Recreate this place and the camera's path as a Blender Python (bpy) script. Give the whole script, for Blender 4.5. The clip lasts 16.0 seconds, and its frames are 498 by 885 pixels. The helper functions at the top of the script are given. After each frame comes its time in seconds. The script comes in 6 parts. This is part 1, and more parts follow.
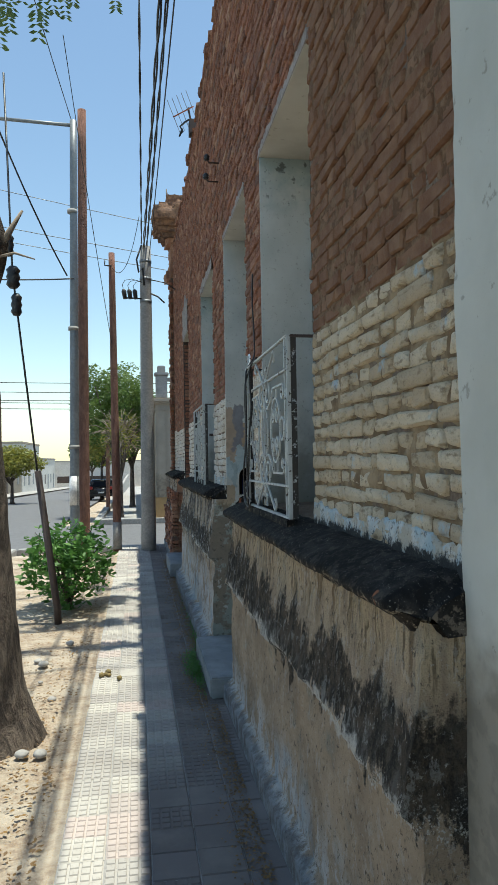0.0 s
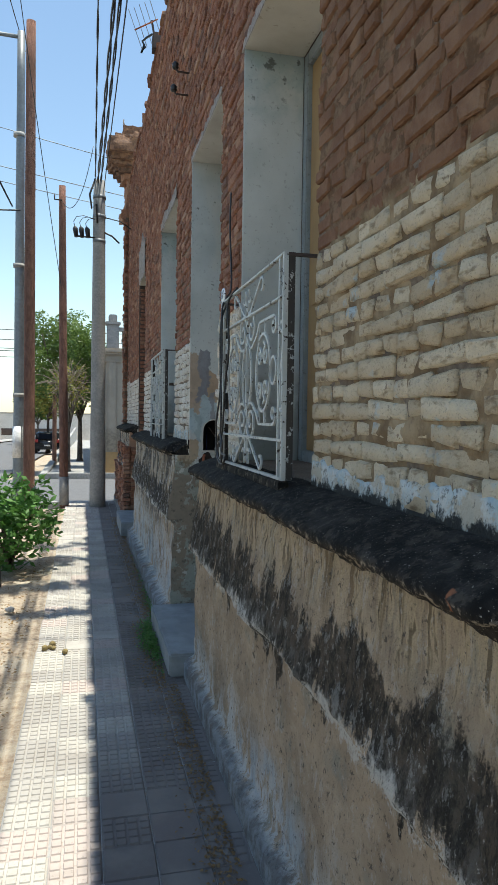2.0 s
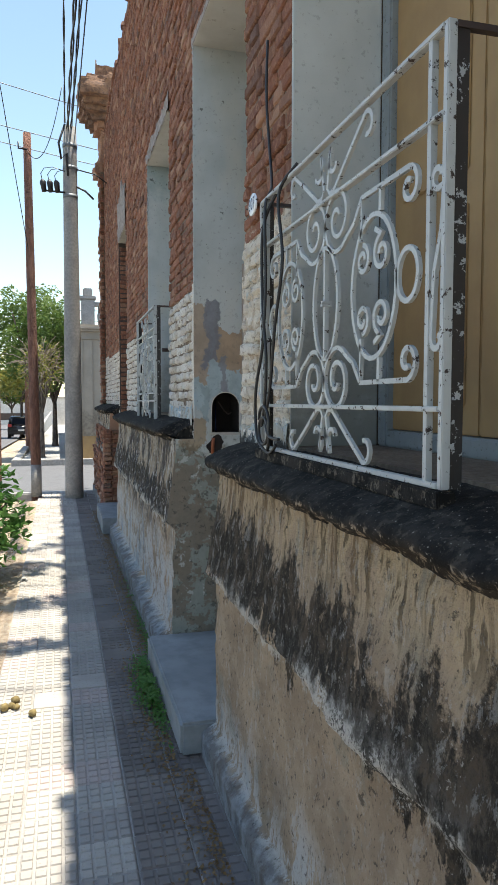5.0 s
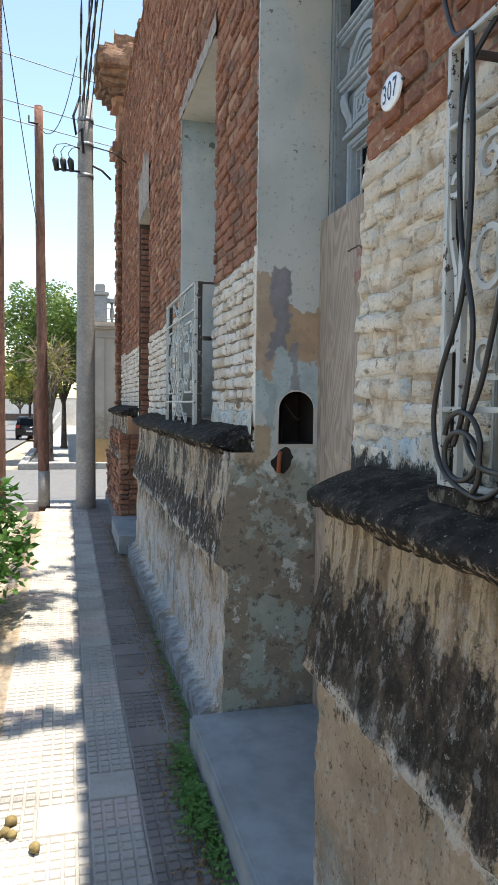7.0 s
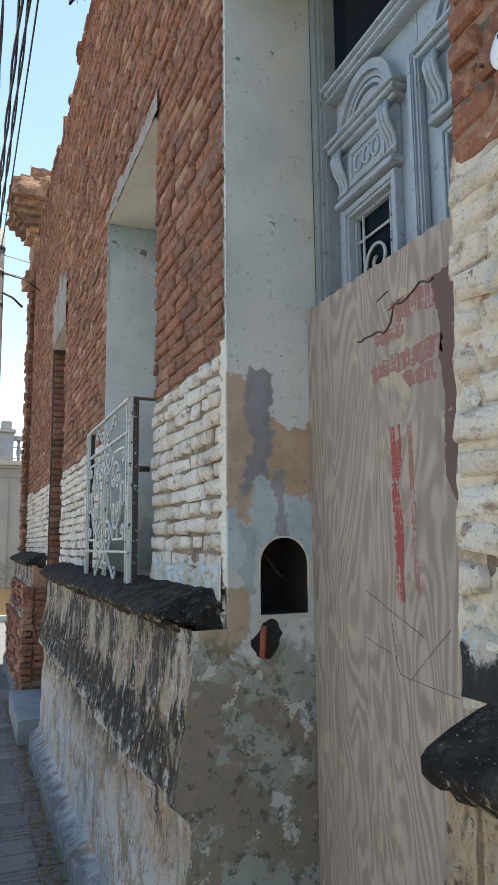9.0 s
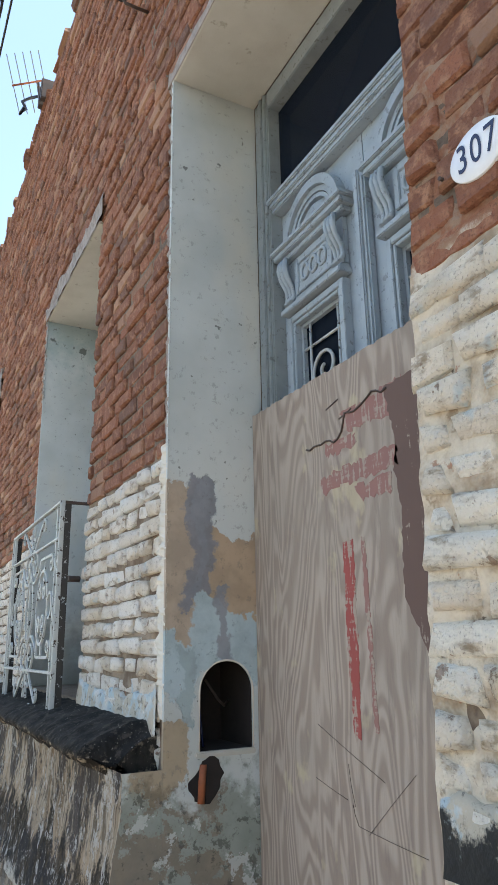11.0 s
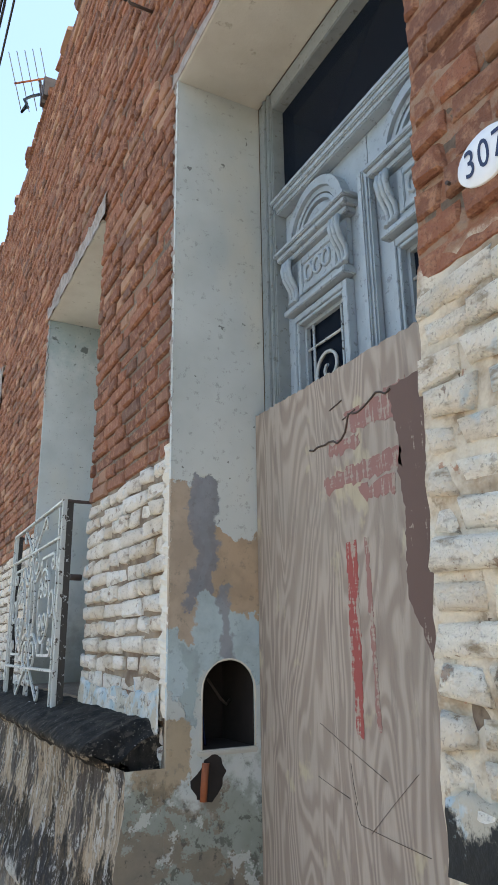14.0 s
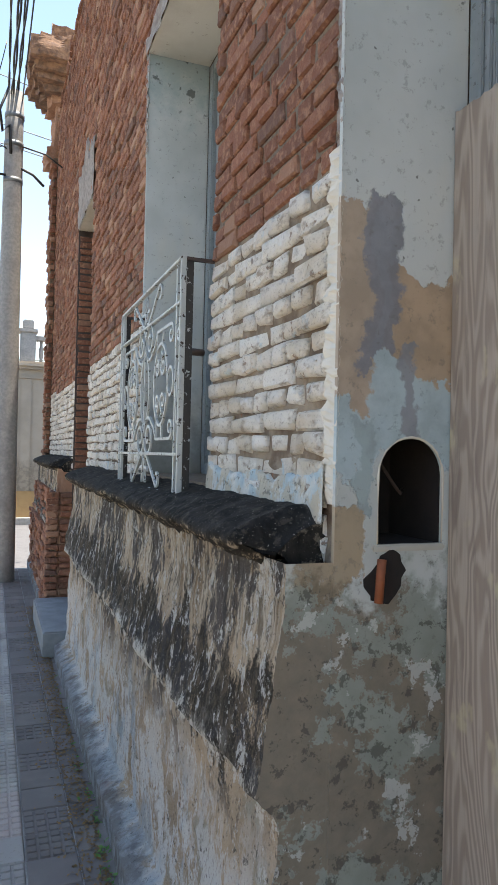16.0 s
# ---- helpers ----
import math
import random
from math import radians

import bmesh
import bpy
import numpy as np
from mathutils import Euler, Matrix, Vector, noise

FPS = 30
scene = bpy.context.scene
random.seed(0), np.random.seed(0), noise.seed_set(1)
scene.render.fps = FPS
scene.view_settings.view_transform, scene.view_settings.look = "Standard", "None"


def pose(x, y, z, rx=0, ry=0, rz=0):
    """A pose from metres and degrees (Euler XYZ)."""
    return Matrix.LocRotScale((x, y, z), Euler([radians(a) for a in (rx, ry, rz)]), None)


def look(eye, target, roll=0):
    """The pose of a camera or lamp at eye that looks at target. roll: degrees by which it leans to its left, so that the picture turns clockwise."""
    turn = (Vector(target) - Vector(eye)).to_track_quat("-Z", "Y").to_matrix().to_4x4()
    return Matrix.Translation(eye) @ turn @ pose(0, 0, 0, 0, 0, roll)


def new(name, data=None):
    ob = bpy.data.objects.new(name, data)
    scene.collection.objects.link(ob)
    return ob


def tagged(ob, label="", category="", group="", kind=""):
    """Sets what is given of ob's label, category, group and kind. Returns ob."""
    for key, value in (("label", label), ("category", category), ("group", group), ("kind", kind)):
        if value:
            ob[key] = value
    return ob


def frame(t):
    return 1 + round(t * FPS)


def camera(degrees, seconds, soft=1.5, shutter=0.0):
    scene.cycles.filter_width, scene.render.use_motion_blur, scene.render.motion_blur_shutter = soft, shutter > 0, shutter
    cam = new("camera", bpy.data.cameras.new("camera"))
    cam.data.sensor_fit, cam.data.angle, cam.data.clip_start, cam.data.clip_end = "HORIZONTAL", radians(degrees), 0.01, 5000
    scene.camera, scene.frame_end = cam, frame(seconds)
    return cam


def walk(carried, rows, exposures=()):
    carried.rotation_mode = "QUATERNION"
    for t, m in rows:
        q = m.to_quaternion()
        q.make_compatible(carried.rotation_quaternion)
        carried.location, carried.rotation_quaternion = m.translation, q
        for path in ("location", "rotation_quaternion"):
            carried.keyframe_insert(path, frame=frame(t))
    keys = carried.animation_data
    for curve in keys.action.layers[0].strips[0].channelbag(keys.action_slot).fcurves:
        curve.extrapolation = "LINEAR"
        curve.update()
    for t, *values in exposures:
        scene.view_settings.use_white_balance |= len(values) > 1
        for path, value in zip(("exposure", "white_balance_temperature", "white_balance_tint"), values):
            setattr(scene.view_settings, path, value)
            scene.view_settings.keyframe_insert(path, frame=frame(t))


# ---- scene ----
cam = camera(39.4, 16.0)
PATH = [
    (0, (-0.819, -0.323, 1.713), (-0.497, 1.65, 1.766), -0.9),
    (0.5, (-0.862, -0.271, 1.707), (-0.462, 1.689, 1.744), -1.8),
    (1, (-0.849, -0.122, 1.683), (-0.421, 1.831, 1.681), -1.1),
    (1.5, (-0.797, 0.078, 1.692), (-0.382, 2.034, 1.652), 1.0),
    (2, (-0.851, 0.307, 1.672), (-0.387, 2.251, 1.604), 0.8),
    (2.5, (-0.906, 0.537, 1.677), (-0.37, 2.461, 1.57), -0.2),
    (3, (-0.902, 0.755, 1.671), (-0.368, 2.676, 1.504), -0.2),
    (3.2, (-0.875, 0.814, 1.666), (-0.359, 2.743, 1.55), 0.2),
    (5.3, (-0.813, 1.86, 1.596), (-0.283, 3.784, 1.476), -0.0),
    (5.5, (-0.831, 1.968, 1.592), (-0.283, 3.888, 1.483), 0.2),
    (6, (-0.885, 2.245, 1.602), (-0.299, 4.155, 1.499), -0.3),
    (6.5, (-0.861, 2.552, 1.587), (-0.38, 4.491, 1.487), -0.2),
    (7, (-0.85, 2.826, 1.596), (-0.345, 4.758, 1.485), 0.7),
    (7.5, (-0.884, 3.117, 1.609), (-0.28, 5.022, 1.549), -0.2),
    (8, (-0.836, 3.383, 1.595), (-0.234, 5.29, 1.609), 0.4),
    (8.5, (-0.778, 3.64, 1.628), (-0.183, 5.539, 1.827), 1.4),
    (9, (-0.786, 3.815, 1.64), (-0.046, 5.651, 1.926), -0.6),
    (9.5, (-0.794, 3.933, 1.662), (0.033, 5.716, 2.034), -1.8),
    (10, (-0.757, 3.944, 1.695), (0.116, 5.666, 2.215), -1.3),
    (12.5, (-0.752, 3.929, 1.707), (0.131, 5.631, 2.278), -0.9),
    (13, (-0.754, 3.928, 1.708), (0.123, 5.632, 2.28), -1.1),
    (13.5, (-0.76, 3.931, 1.704), (0.116, 5.638, 2.27), -0.9),
    (14, (-0.77, 3.938, 1.706), (0.117, 5.643, 2.26), -0.8),
    (14.5, (-0.796, 3.961, 1.699), (0.08, 5.689, 2.197), -0.4),
    (15, (-0.81, 4.044, 1.677), (0.005, 5.835, 2.036), 0.4),
    (15.5, (-0.742, 4.27, 1.64), (-0.023, 6.128, 1.824), 0.0),
    (16, (-0.738, 4.533, 1.611), (-0.045, 6.409, 1.645), 1.3),
]
walk(cam, [(t, look(eye, target, roll)) for t, eye, target, roll in PATH],
     exposures=[(0, 0.43, 6600, 0), (2.5, 0.68, 6700, 4), (5.5, 1.05, 7000, 7), (7.5, 1.23, 7100, 8), (9.0, 1.31, 7100, 8), (9.5, 1.38, 7100, 8), (10.0, 1.55, 7200, 9), (14.2, 1.55, 7200, 9), (14.6, 1.45, 7200, 9), (16.0, 1.43, 7300, 11)])

# ---- world and sun ----
SUN = Vector((0.128, -0.03, 0.99)).normalized()
world = bpy.data.worlds.new("world")
scene.world = world
world.use_nodes = True
_wn = world.node_tree.nodes
_sky = _wn.new("ShaderNodeTexSky")
_sky.sky_type, _sky.sun_disc = "NISHITA", False
_sky.sun_elevation = math.asin(SUN.z)
_sky.sun_rotation = math.atan2(SUN.x, SUN.y)
_sky.air_density, _sky.dust_density, _sky.ozone_density = 1.18, 0.2, 0.9
_wn["Background"].inputs["Strength"].default_value = 0.14
world.node_tree.links.new(_sky.outputs[0], _wn["Background"].inputs["Color"])
sun = new("sun", bpy.data.lights.new("sun", "SUN"))
sun.data.energy, sun.data.angle, sun.data.color = 5.0, radians(0.53), (1.0, 0.95, 0.87)
sun.matrix_world = look((0, 0, 40), Vector((0, 0, 40)) - SUN)


# ---- materials ----
class Nodes:
    """A small writer of node materials."""

    def __init__(self, name, rough=0.85, metal=0.0):
        self.m = bpy.data.materials.new(name)
        self.m.use_nodes = True
        self.t = self.m.node_tree
        self.b = self.t.nodes["Principled BSDF"]
        self.b.inputs["Roughness"].default_value = rough
        self.b.inputs["Metallic"].default_value = metal
        self.geo = self.t.nodes.new("ShaderNodeNewGeometry")
        self.tex = self.t.nodes.new("ShaderNodeTexCoord")
        self.pos = self.geo.outputs["Position"]
        self.obj = self.tex.outputs["Object"]

    def put(self, socket, v):
        if isinstance(v, bpy.types.NodeSocket):
            self.t.links.new(v, socket)
        elif isinstance(v, tuple) and len(v) == 3 and socket.type == "RGBA":
            socket.default_value = (*v, 1)
        else:
            socket.default_value = v

    def scaled(self, vec, s):
        n = self.t.nodes.new("ShaderNodeVectorMath")
        n.operation = "MULTIPLY"
        self.put(n.inputs[0], vec)
        n.inputs[1].default_value = s
        return n.outputs[0]

    def noise(self, scale, vec=None, detail=4.0, rough=0.6, warp=0.0):
        n = self.t.nodes.new("ShaderNodeTexNoise")
        n.inputs["Scale"].default_value, n.inputs["Detail"].default_value = scale, detail
        n.inputs["Roughness"].default_value, n.inputs["Distortion"].default_value = rough, warp
        self.put(n.inputs["Vector"], vec or self.pos)
        return n.outputs[0]

    def math(self, op, a, b=0.0, clamp=False):
        n = self.t.nodes.new("ShaderNodeMath")
        n.operation, n.use_clamp = op, clamp
        self.put(n.inputs[0], a)
        self.put(n.inputs[1], b)
        return n.outputs[0]

    def step(self, v, lo, hi):
        n = self.t.nodes.new("ShaderNodeMapRange")
        n.interpolation_type = "SMOOTHSTEP"
        self.put(n.inputs[0], v)
        n.inputs[1].default_value, n.inputs[2].default_value = lo, hi
        return n.outputs[0]

    def mix(self, f, a, b):
        n = self.t.nodes.new("ShaderNodeMix")
        n.data_type = "RGBA"
        self.put(n.inputs[0], f)
        self.put(n.inputs[6], a)
        self.put(n.inputs[7], b)
        return n.outputs[2]

    def axis(self, i, vec=None):
        n = self.t.nodes.new("ShaderNodeSeparateXYZ")
        self.put(n.inputs[0], vec or self.pos)
        return n.outputs[i]

    def bump(self, h, strength=0.5, dist=0.01):
        n = self.t.nodes.new("ShaderNodeBump")
        n.inputs["Strength"].default_value, n.inputs["Distance"].default_value = strength, dist
        self.put(n.inputs["Height"], h)
        self.put(self.b.inputs["Normal"], n.outputs[0])

    def done(self, colour, rough=None):
        self.put(self.b.inputs["Base Color"], colour)
        if rough is not None:
            self.put(self.b.inputs["Roughness"], rough)
        return self.m


def plain(name, a, b=None, scale=20.0, rough=0.7, metal=0.0, bump=0.15, dist=0.004, own=False):
    n = Nodes(name, rough, metal)
    v = n.obj if own else n.pos
    f = n.noise(scale, v, 5)
    g = n.noise(scale * 0.13, v, 3)
    b = b or tuple(c * 0.7 for c in a)
    c = n.mix(n.step(f, 0.35, 0.7), a, b)
    c = n.mix(n.math("MULTIPLY", n.step(g, 0.45, 0.7), 0.5), c, tuple(x * 0.75 for x in b))
    n.bump(f, bump, dist)
    return n.done(c)


def brick_material(name, painted, own):
    n = Nodes(name, 0.9)
    if own:
        rnd = n.t.nodes.new("ShaderNodeObjectInfo").outputs["Random"]
    else:
        rnd = n.geo.outputs["Random Per Island"]
    fine, mid, big = n.noise(160, None, 4), n.noise(38, None, 5), n.noise(1.1, None, 3)
    red = n.mix(rnd, (0.29, 0.125, 0.078), (0.17, 0.08, 0.055))
    red = n.mix(n.step(mid, 0.45, 0.7), red, (0.38, 0.20, 0.125))
    red = n.mix(n.math("MULTIPLY", n.step(fine, 0.52, 0.66), 0.5), red, (0.12, 0.06, 0.045))
    red = n.mix(n.math("MULTIPLY", n.step(n.math("FRACT", n.math("MULTIPLY", rnd, 13.7)), 0.75, 1.0), 0.7), red, (0.44, 0.27, 0.18))
    red = n.mix(n.math("MULTIPLY", n.step(big, 0.5, 0.75), 0.6), red, (0.17, 0.085, 0.06))
    red = n.mix(n.math("MULTIPLY", n.step(n.math("FRACT", n.math("MULTIPLY", rnd, 7.3)), 0.8, 1.0), 0.6), red, (0.13, 0.09, 0.075))
    # the two piers before the door are brown with old dirt
    soot = n.mix(n.step(n.noise(7, None, 5), 0.4, 0.65), (0.155, 0.085, 0.048), (0.25, 0.155, 0.092))
    soot = n.mix(n.math("MULTIPLY", rnd, 0.5), soot, (0.20, 0.10, 0.06))
    red = n.mix(n.math("MULTIPLY", n.math("SUBTRACT", 1.0, n.step(n.axis(1), 2.6, 3.4)), 0.85), red, soot)
    c = red
    h = n.math("ADD", n.math("MULTIPLY", fine, 0.4), mid)
    if painted:
        tan = n.mix(rnd, (0.70, 0.60, 0.44), (0.50, 0.40, 0.27))
        cream = n.mix(rnd, (0.82, 0.765, 0.66), (0.70, 0.62, 0.51))
        fresh = n.mix(rnd, (0.80, 0.76, 0.69), (0.68, 0.62, 0.54))
        white = n.mix(n.step(n.axis(1), 2.7, 4.1), tan, cream)
        white = n.mix(n.step(n.axis(1), 4.9, 5.9), white, fresh)
        white = n.mix(n.math("MULTIPLY", n.step(n.noise(3.2, None, 3), 0.5, 0.66), 0.5), white, (0.52, 0.42, 0.29))
        blue = n.math("MULTIPLY", n.step(n.noise(5.0, None, 4), 0.58, 0.66), n.step(n.noise(22, None, 3), 0.4, 0.55))
        white = n.mix(n.math("MULTIPLY", blue, 0.7), white, (0.42, 0.56, 0.64))
        grime = n.step(n.noise(15, n.scaled(n.pos, (1, 1, 2.5)), 5), 0.52, 0.72)
        white = n.mix(n.math("MULTIPLY", grime, 0.85), white, n.mix(n.step(n.axis(1), 4.9, 5.9), (0.26, 0.185, 0.11), (0.30, 0.235, 0.18)))
        white = n.mix(n.math("MULTIPLY", n.step(fine, 0.56, 0.68), 0.45), white, (0.20, 0.155, 0.115))
        chip = n.step(n.math("ADD", n.noise(24, None, 6, 0.7), n.math("MULTIPLY", n.noise(4, None, 2), 0.35)), 0.80, 0.83)
        chip = n.math("MULTIPLY", chip, 0.8)
        c = n.mix(chip, white, n.mix(0.55, red, (0.34, 0.27, 0.2)))
        h = n.math("SUBTRACT", h, n.math("MULTIPLY", chip, 0.5))
        h = n.math("ADD", h, n.math("MULTIPLY", n.noise(17, None, 6, 0.75), 0.9))
    n.bump(h, 1.0, 0.018 if painted else 0.012)
    n.b.inputs["Specular IOR Level"].default_value = 0.2
    return n.done(c)


RED_P, RED_J = brick_material("red brick single", False, True), brick_material("red brick", False, False)
WHITE_P, WHITE_J = brick_material("limewashed brick single", True, True), brick_material("limewashed brick", True, False)


def mortar_material():
    n = Nodes("mortar", 0.95)
    a, b = n.noise(60, None, 5), n.noise(2.0, None, 4)
    c = n.mix(n.step(a, 0.3, 0.7), (0.125, 0.09, 0.065), (0.215, 0.165, 0.12))
    c = n.mix(n.math("MULTIPLY", n.step(b, 0.45, 0.7), 0.7), c, (0.085, 0.06, 0.045))
    n.bump(a, 0.8, 0.008)
    return n.done(c)


def smear_material():
    """Mortar smeared over the joints: limewashed low down, brown with dirt above."""
    n = Nodes("smeared lime mortar", 0.95)
    a, b, d, y = n.noise(55, None, 5), n.noise(7, None, 5, 0.65), n.noise(19, None, 5, 0.7), n.axis(1)
    near = n.mix(n.step(b, 0.36, 0.62), (0.36, 0.27, 0.165), (0.17, 0.115, 0.065))
    mid = n.mix(n.step(b, 0.42, 0.64), (0.66, 0.585, 0.47), (0.33, 0.245, 0.165))
    far = n.mix(n.step(b, 0.4, 0.64), (0.30, 0.24, 0.18), (0.15, 0.105, 0.075))
    c = n.mix(n.step(y, 4.9, 5.9), n.mix(n.step(y, 2.7, 4.1), near, mid), far)
    c = n.mix(n.math("MULTIPLY", n.step(d, 0.56, 0.66), 0.65), c, (0.20, 0.14, 0.09))
    c = n.mix(n.math("MULTIPLY", n.step(n.noise(12, None, 5, 0.7), 0.64, 0.68), 0.7), c, (0.33, 0.13, 0.07))
    brown = n.mix(n.step(d, 0.4, 0.62), (0.12, 0.068, 0.038), (0.22, 0.14, 0.085))
    brown = n.mix(n.step(y, 2.7, 4.1), brown, n.mix(n.step(d, 0.4, 0.6), (0.27, 0.125, 0.075), (0.31, 0.21, 0.15)))
    edge = n.math("ADD", n.axis(2), n.math("MULTIPLY", n.math("SUBTRACT", d, 0.5), 0.10))
    c = n.mix(n.step(edge, 2.31, 2.335), c, brown)
    n.b.inputs["Specular IOR Level"].default_value = 0.2
    n.bump(n.math("ADD", a, n.math("MULTIPLY", d, 0.8)), 0.9, 0.012)
    return n.done(c)


def splash_material():
    """Blue-white wash at the foot of the piers, eaten by black mould from the sill."""
    n = Nodes("blue wash with mould", 0.9)
    a, d = n.noise(12, n.scaled(n.pos, (1, 1, 0.6)), 6, 0.7), n.noise(60, None, 5)
    c = n.mix(n.step(a, 0.4, 0.6), (0.56, 0.55, 0.50), (0.36, 0.44, 0.46))
    c = n.mix(n.math("MULTIPLY", n.step(n.noise(9, None, 5, 0.7), 0.48, 0.56), 0.8), c, (0.45, 0.375, 0.27))
    c = n.mix(n.math("MULTIPLY", n.step(n.noise(40, None, 5, 0.75), 0.56, 0.62), 0.7), c, (0.10, 0.09, 0.075))
    rise = n.math("ADD", n.axis(2), n.math("MULTIPLY", n.math("SUBTRACT", n.noise(13, n.scaled(n.pos, (1, 1, 0.8)), 7, 0.78), 0.5), 0.22))
    c = n.mix(n.math("SUBTRACT", 1.0, n.step(rise, 1.44, 1.465)), c, (0.02, 0.02, 0.018))
    n.bump(n.math("ADD", d, a), 0.7, 0.01)
    return n.done(c)


def plinth_material():
    """Old render: grey-brown, black mould in a drooping band, lime runs and blue-white wash low down."""
    n = Nodes("mouldy render", 0.92)
    z, y = n.axis(2), n.axis(1)
    runs = n.noise(9, n.scaled(n.pos, (1, 1, 0.16)), 5, 0.62)
    runs2 = n.noise(28, n.scaled(n.pos, (1, 1, 0.14)), 4, 0.6)
    grit, lump, patch = n.noise(120, None, 5), n.noise(13, None, 6, 0.65), n.noise(2.6, None, 5, 0.6)
    far = n.step(y, 5.3, 5.9)
    c = n.mix(n.step(patch, 0.38, 0.66), (0.48, 0.37, 0.26), (0.34, 0.26, 0.185))
    c = n.mix(n.math("MULTIPLY", n.step(lump, 0.5, 0.7), 0.5), c, (0.55, 0.45, 0.33))
    c = n.mix(n.math("MULTIPLY", n.step(n.noise(4.4, None, 5, 0.6), 0.55, 0.68), 0.55), c, (0.25, 0.27, 0.235))
    # ochre stained upper band with pale runs
    up = n.step(n.math("ADD", z, n.math("MULTIPLY", runs, 0.16)), 1.12, 1.30)
    c = n.mix(n.math("MULTIPLY", up, n.step(runs2, 0.38, 0.6)), c, n.mix(n.step(y, 5.5, 5.9), (0.60, 0.475, 0.31), (0.55, 0.49, 0.40)))
    flute = n.noise(1.0, n.scaled(n.pos, (2, 17, 0.7)), 3, 0.55)
    c = n.mix(n.math("MULTIPLY", n.math("MULTIPLY", up, n.step(flute, 0.53, 0.62)), 0.75), c, (0.17, 0.115, 0.065))
    c = n.mix(n.math("MULTIPLY", n.math("MULTIPLY", up, n.step(runs2, 0.54, 0.62)), 0.8), c, (0.12, 0.09, 0.06))
    # lime wash and blue wash on the lower wall
    low = n.math("SUBTRACT", 1.0, n.step(n.math("ADD", z, n.math("MULTIPLY", lump, 0.3)), 0.55, 1.0))
    foot = n.math("SUBTRACT", 1.0, n.step(n.math("ADD", z, n.math("MULTIPLY", patch, 0.55)), 0.45, 0.72))
    low = n.math("ADD", n.math("MULTIPLY", low, far), n.math("MULTIPLY", foot, n.math("SUBTRACT", 1.0, far)))
    c = n.mix(n.math("MULTIPLY", low, n.math("MULTIPLY", n.step(n.noise(7, n.scaled(n.pos, (1, 1, 0.45)), 6, 0.78), 0.45, 0.53), 0.9)), c, (0.62, 0.62, 0.60))
    c = n.mix(n.math("MULTIPLY", low, n.math("MULTIPLY", n.step(n.noise(4, n.scaled(n.pos, (1, 1, 0.5)), 5, 0.65), 0.50, 0.62), 0.6)), c, (0.33, 0.43, 0.51))
    bare = n.math("MULTIPLY", low, n.step(n.noise(5.5, n.scaled(n.pos, (1, 1.5, 1)), 4), 0.66, 0.70))
    c = n.mix(n.math("MULTIPLY", bare, 0.8), c, (0.32, 0.15, 0.09))
    # pale lime crust along the broken edge of the band
    edge = n.math("SUBTRACT", z, n.math("MULTIPLY", n.math("SUBTRACT", lump, 0.5), 0.22))
    crust = n.math("MULTIPLY", n.step(edge, 0.78, 0.84), n.math("SUBTRACT", 1.0, n.step(edge, 0.88, 0.96)))
    c = n.mix(n.math("MULTIPLY", crust, n.math("MULTIPLY", n.step(runs, 0.42, 0.54), 0.9)), c, (0.60, 0.58, 0.53))
    # black mould
    band = n.math("ADD", z, n.math("MULTIPLY", n.math("SUBTRACT", runs, 0.5), 0.55))
    band = n.math("ADD", band, n.math("MULTIPLY", n.math("SUBTRACT", n.noise(1.3, None, 3), 0.5), 0.25))
    band = n.math("ADD", band, n.math("MULTIPLY", n.math("SUBTRACT", n.noise(42, None, 5, 0.75), 0.5), 0.24))
    mould = n.math("MULTIPLY", n.step(band, 0.80, 0.84), n.math("SUBTRACT", 1.0, n.step(band, 1.06, 1.13)))
    mould = n.math("MULTIPLY", mould, n.step(n.math("ADD", n.math("MULTIPLY", grit, 0.45), n.noise(3.3, None, 4)), 0.42, 0.60))
    thin = n.step(n.noise(14, n.scaled(n.pos, (1, 1, 0.6)), 7, 0.8), 0.40, 0.58)
    mould = n.math("MULTIPLY", mould, n.math("ADD", 0.78, n.math("MULTIPLY", thin, 0.2)))
    c = n.mix(mould, c, (0.026, 0.024, 0.02))
    blotch = n.math("MULTIPLY", n.step(n.noise(5, n.scaled(n.pos, (1, 1, 0.55)), 8, 0.78), 0.50, 0.55), n.step(z, 0.55, 0.8))
    c = n.mix(n.math("MULTIPLY", n.math("MULTIPLY", blotch, far), 0.85), c, (0.045, 0.045, 0.05))
    fleck = n.step(n.noise(19, n.scaled(n.pos, (1, 1, 0.6)), 7, 0.8), 0.55, 0.59)
    c = n.mix(n.math("MULTIPLY", n.math("MULTIPLY", fleck, n.math("ADD", 0.35, n.math("MULTIPLY", far, 0.65))), 0.8), c, (0.60, 0.60, 0.57))
    rim = n.math("MULTIPLY", n.step(edge, 0.765, 0.79), n.math("SUBTRACT", 1.0, n.step(edge, 0.84, 0.89)))
    rim = n.math("MULTIPLY", rim, n.step(n.math("ADD", n.noise(5, n.scaled(n.pos, (1, 1, 0.4)), 4), n.math("MULTIPLY", grit, 0.5)), 0.72, 0.80))
    c = n.mix(n.math("MULTIPLY", rim, 0.9), c, (0.64, 0.62, 0.57))
    c = n.mix(n.math("MULTIPLY", n.step(n.noise(34, None, 4, 0.7), 0.60, 0.66), 0.75), c, (0.07, 0.062, 0.055))
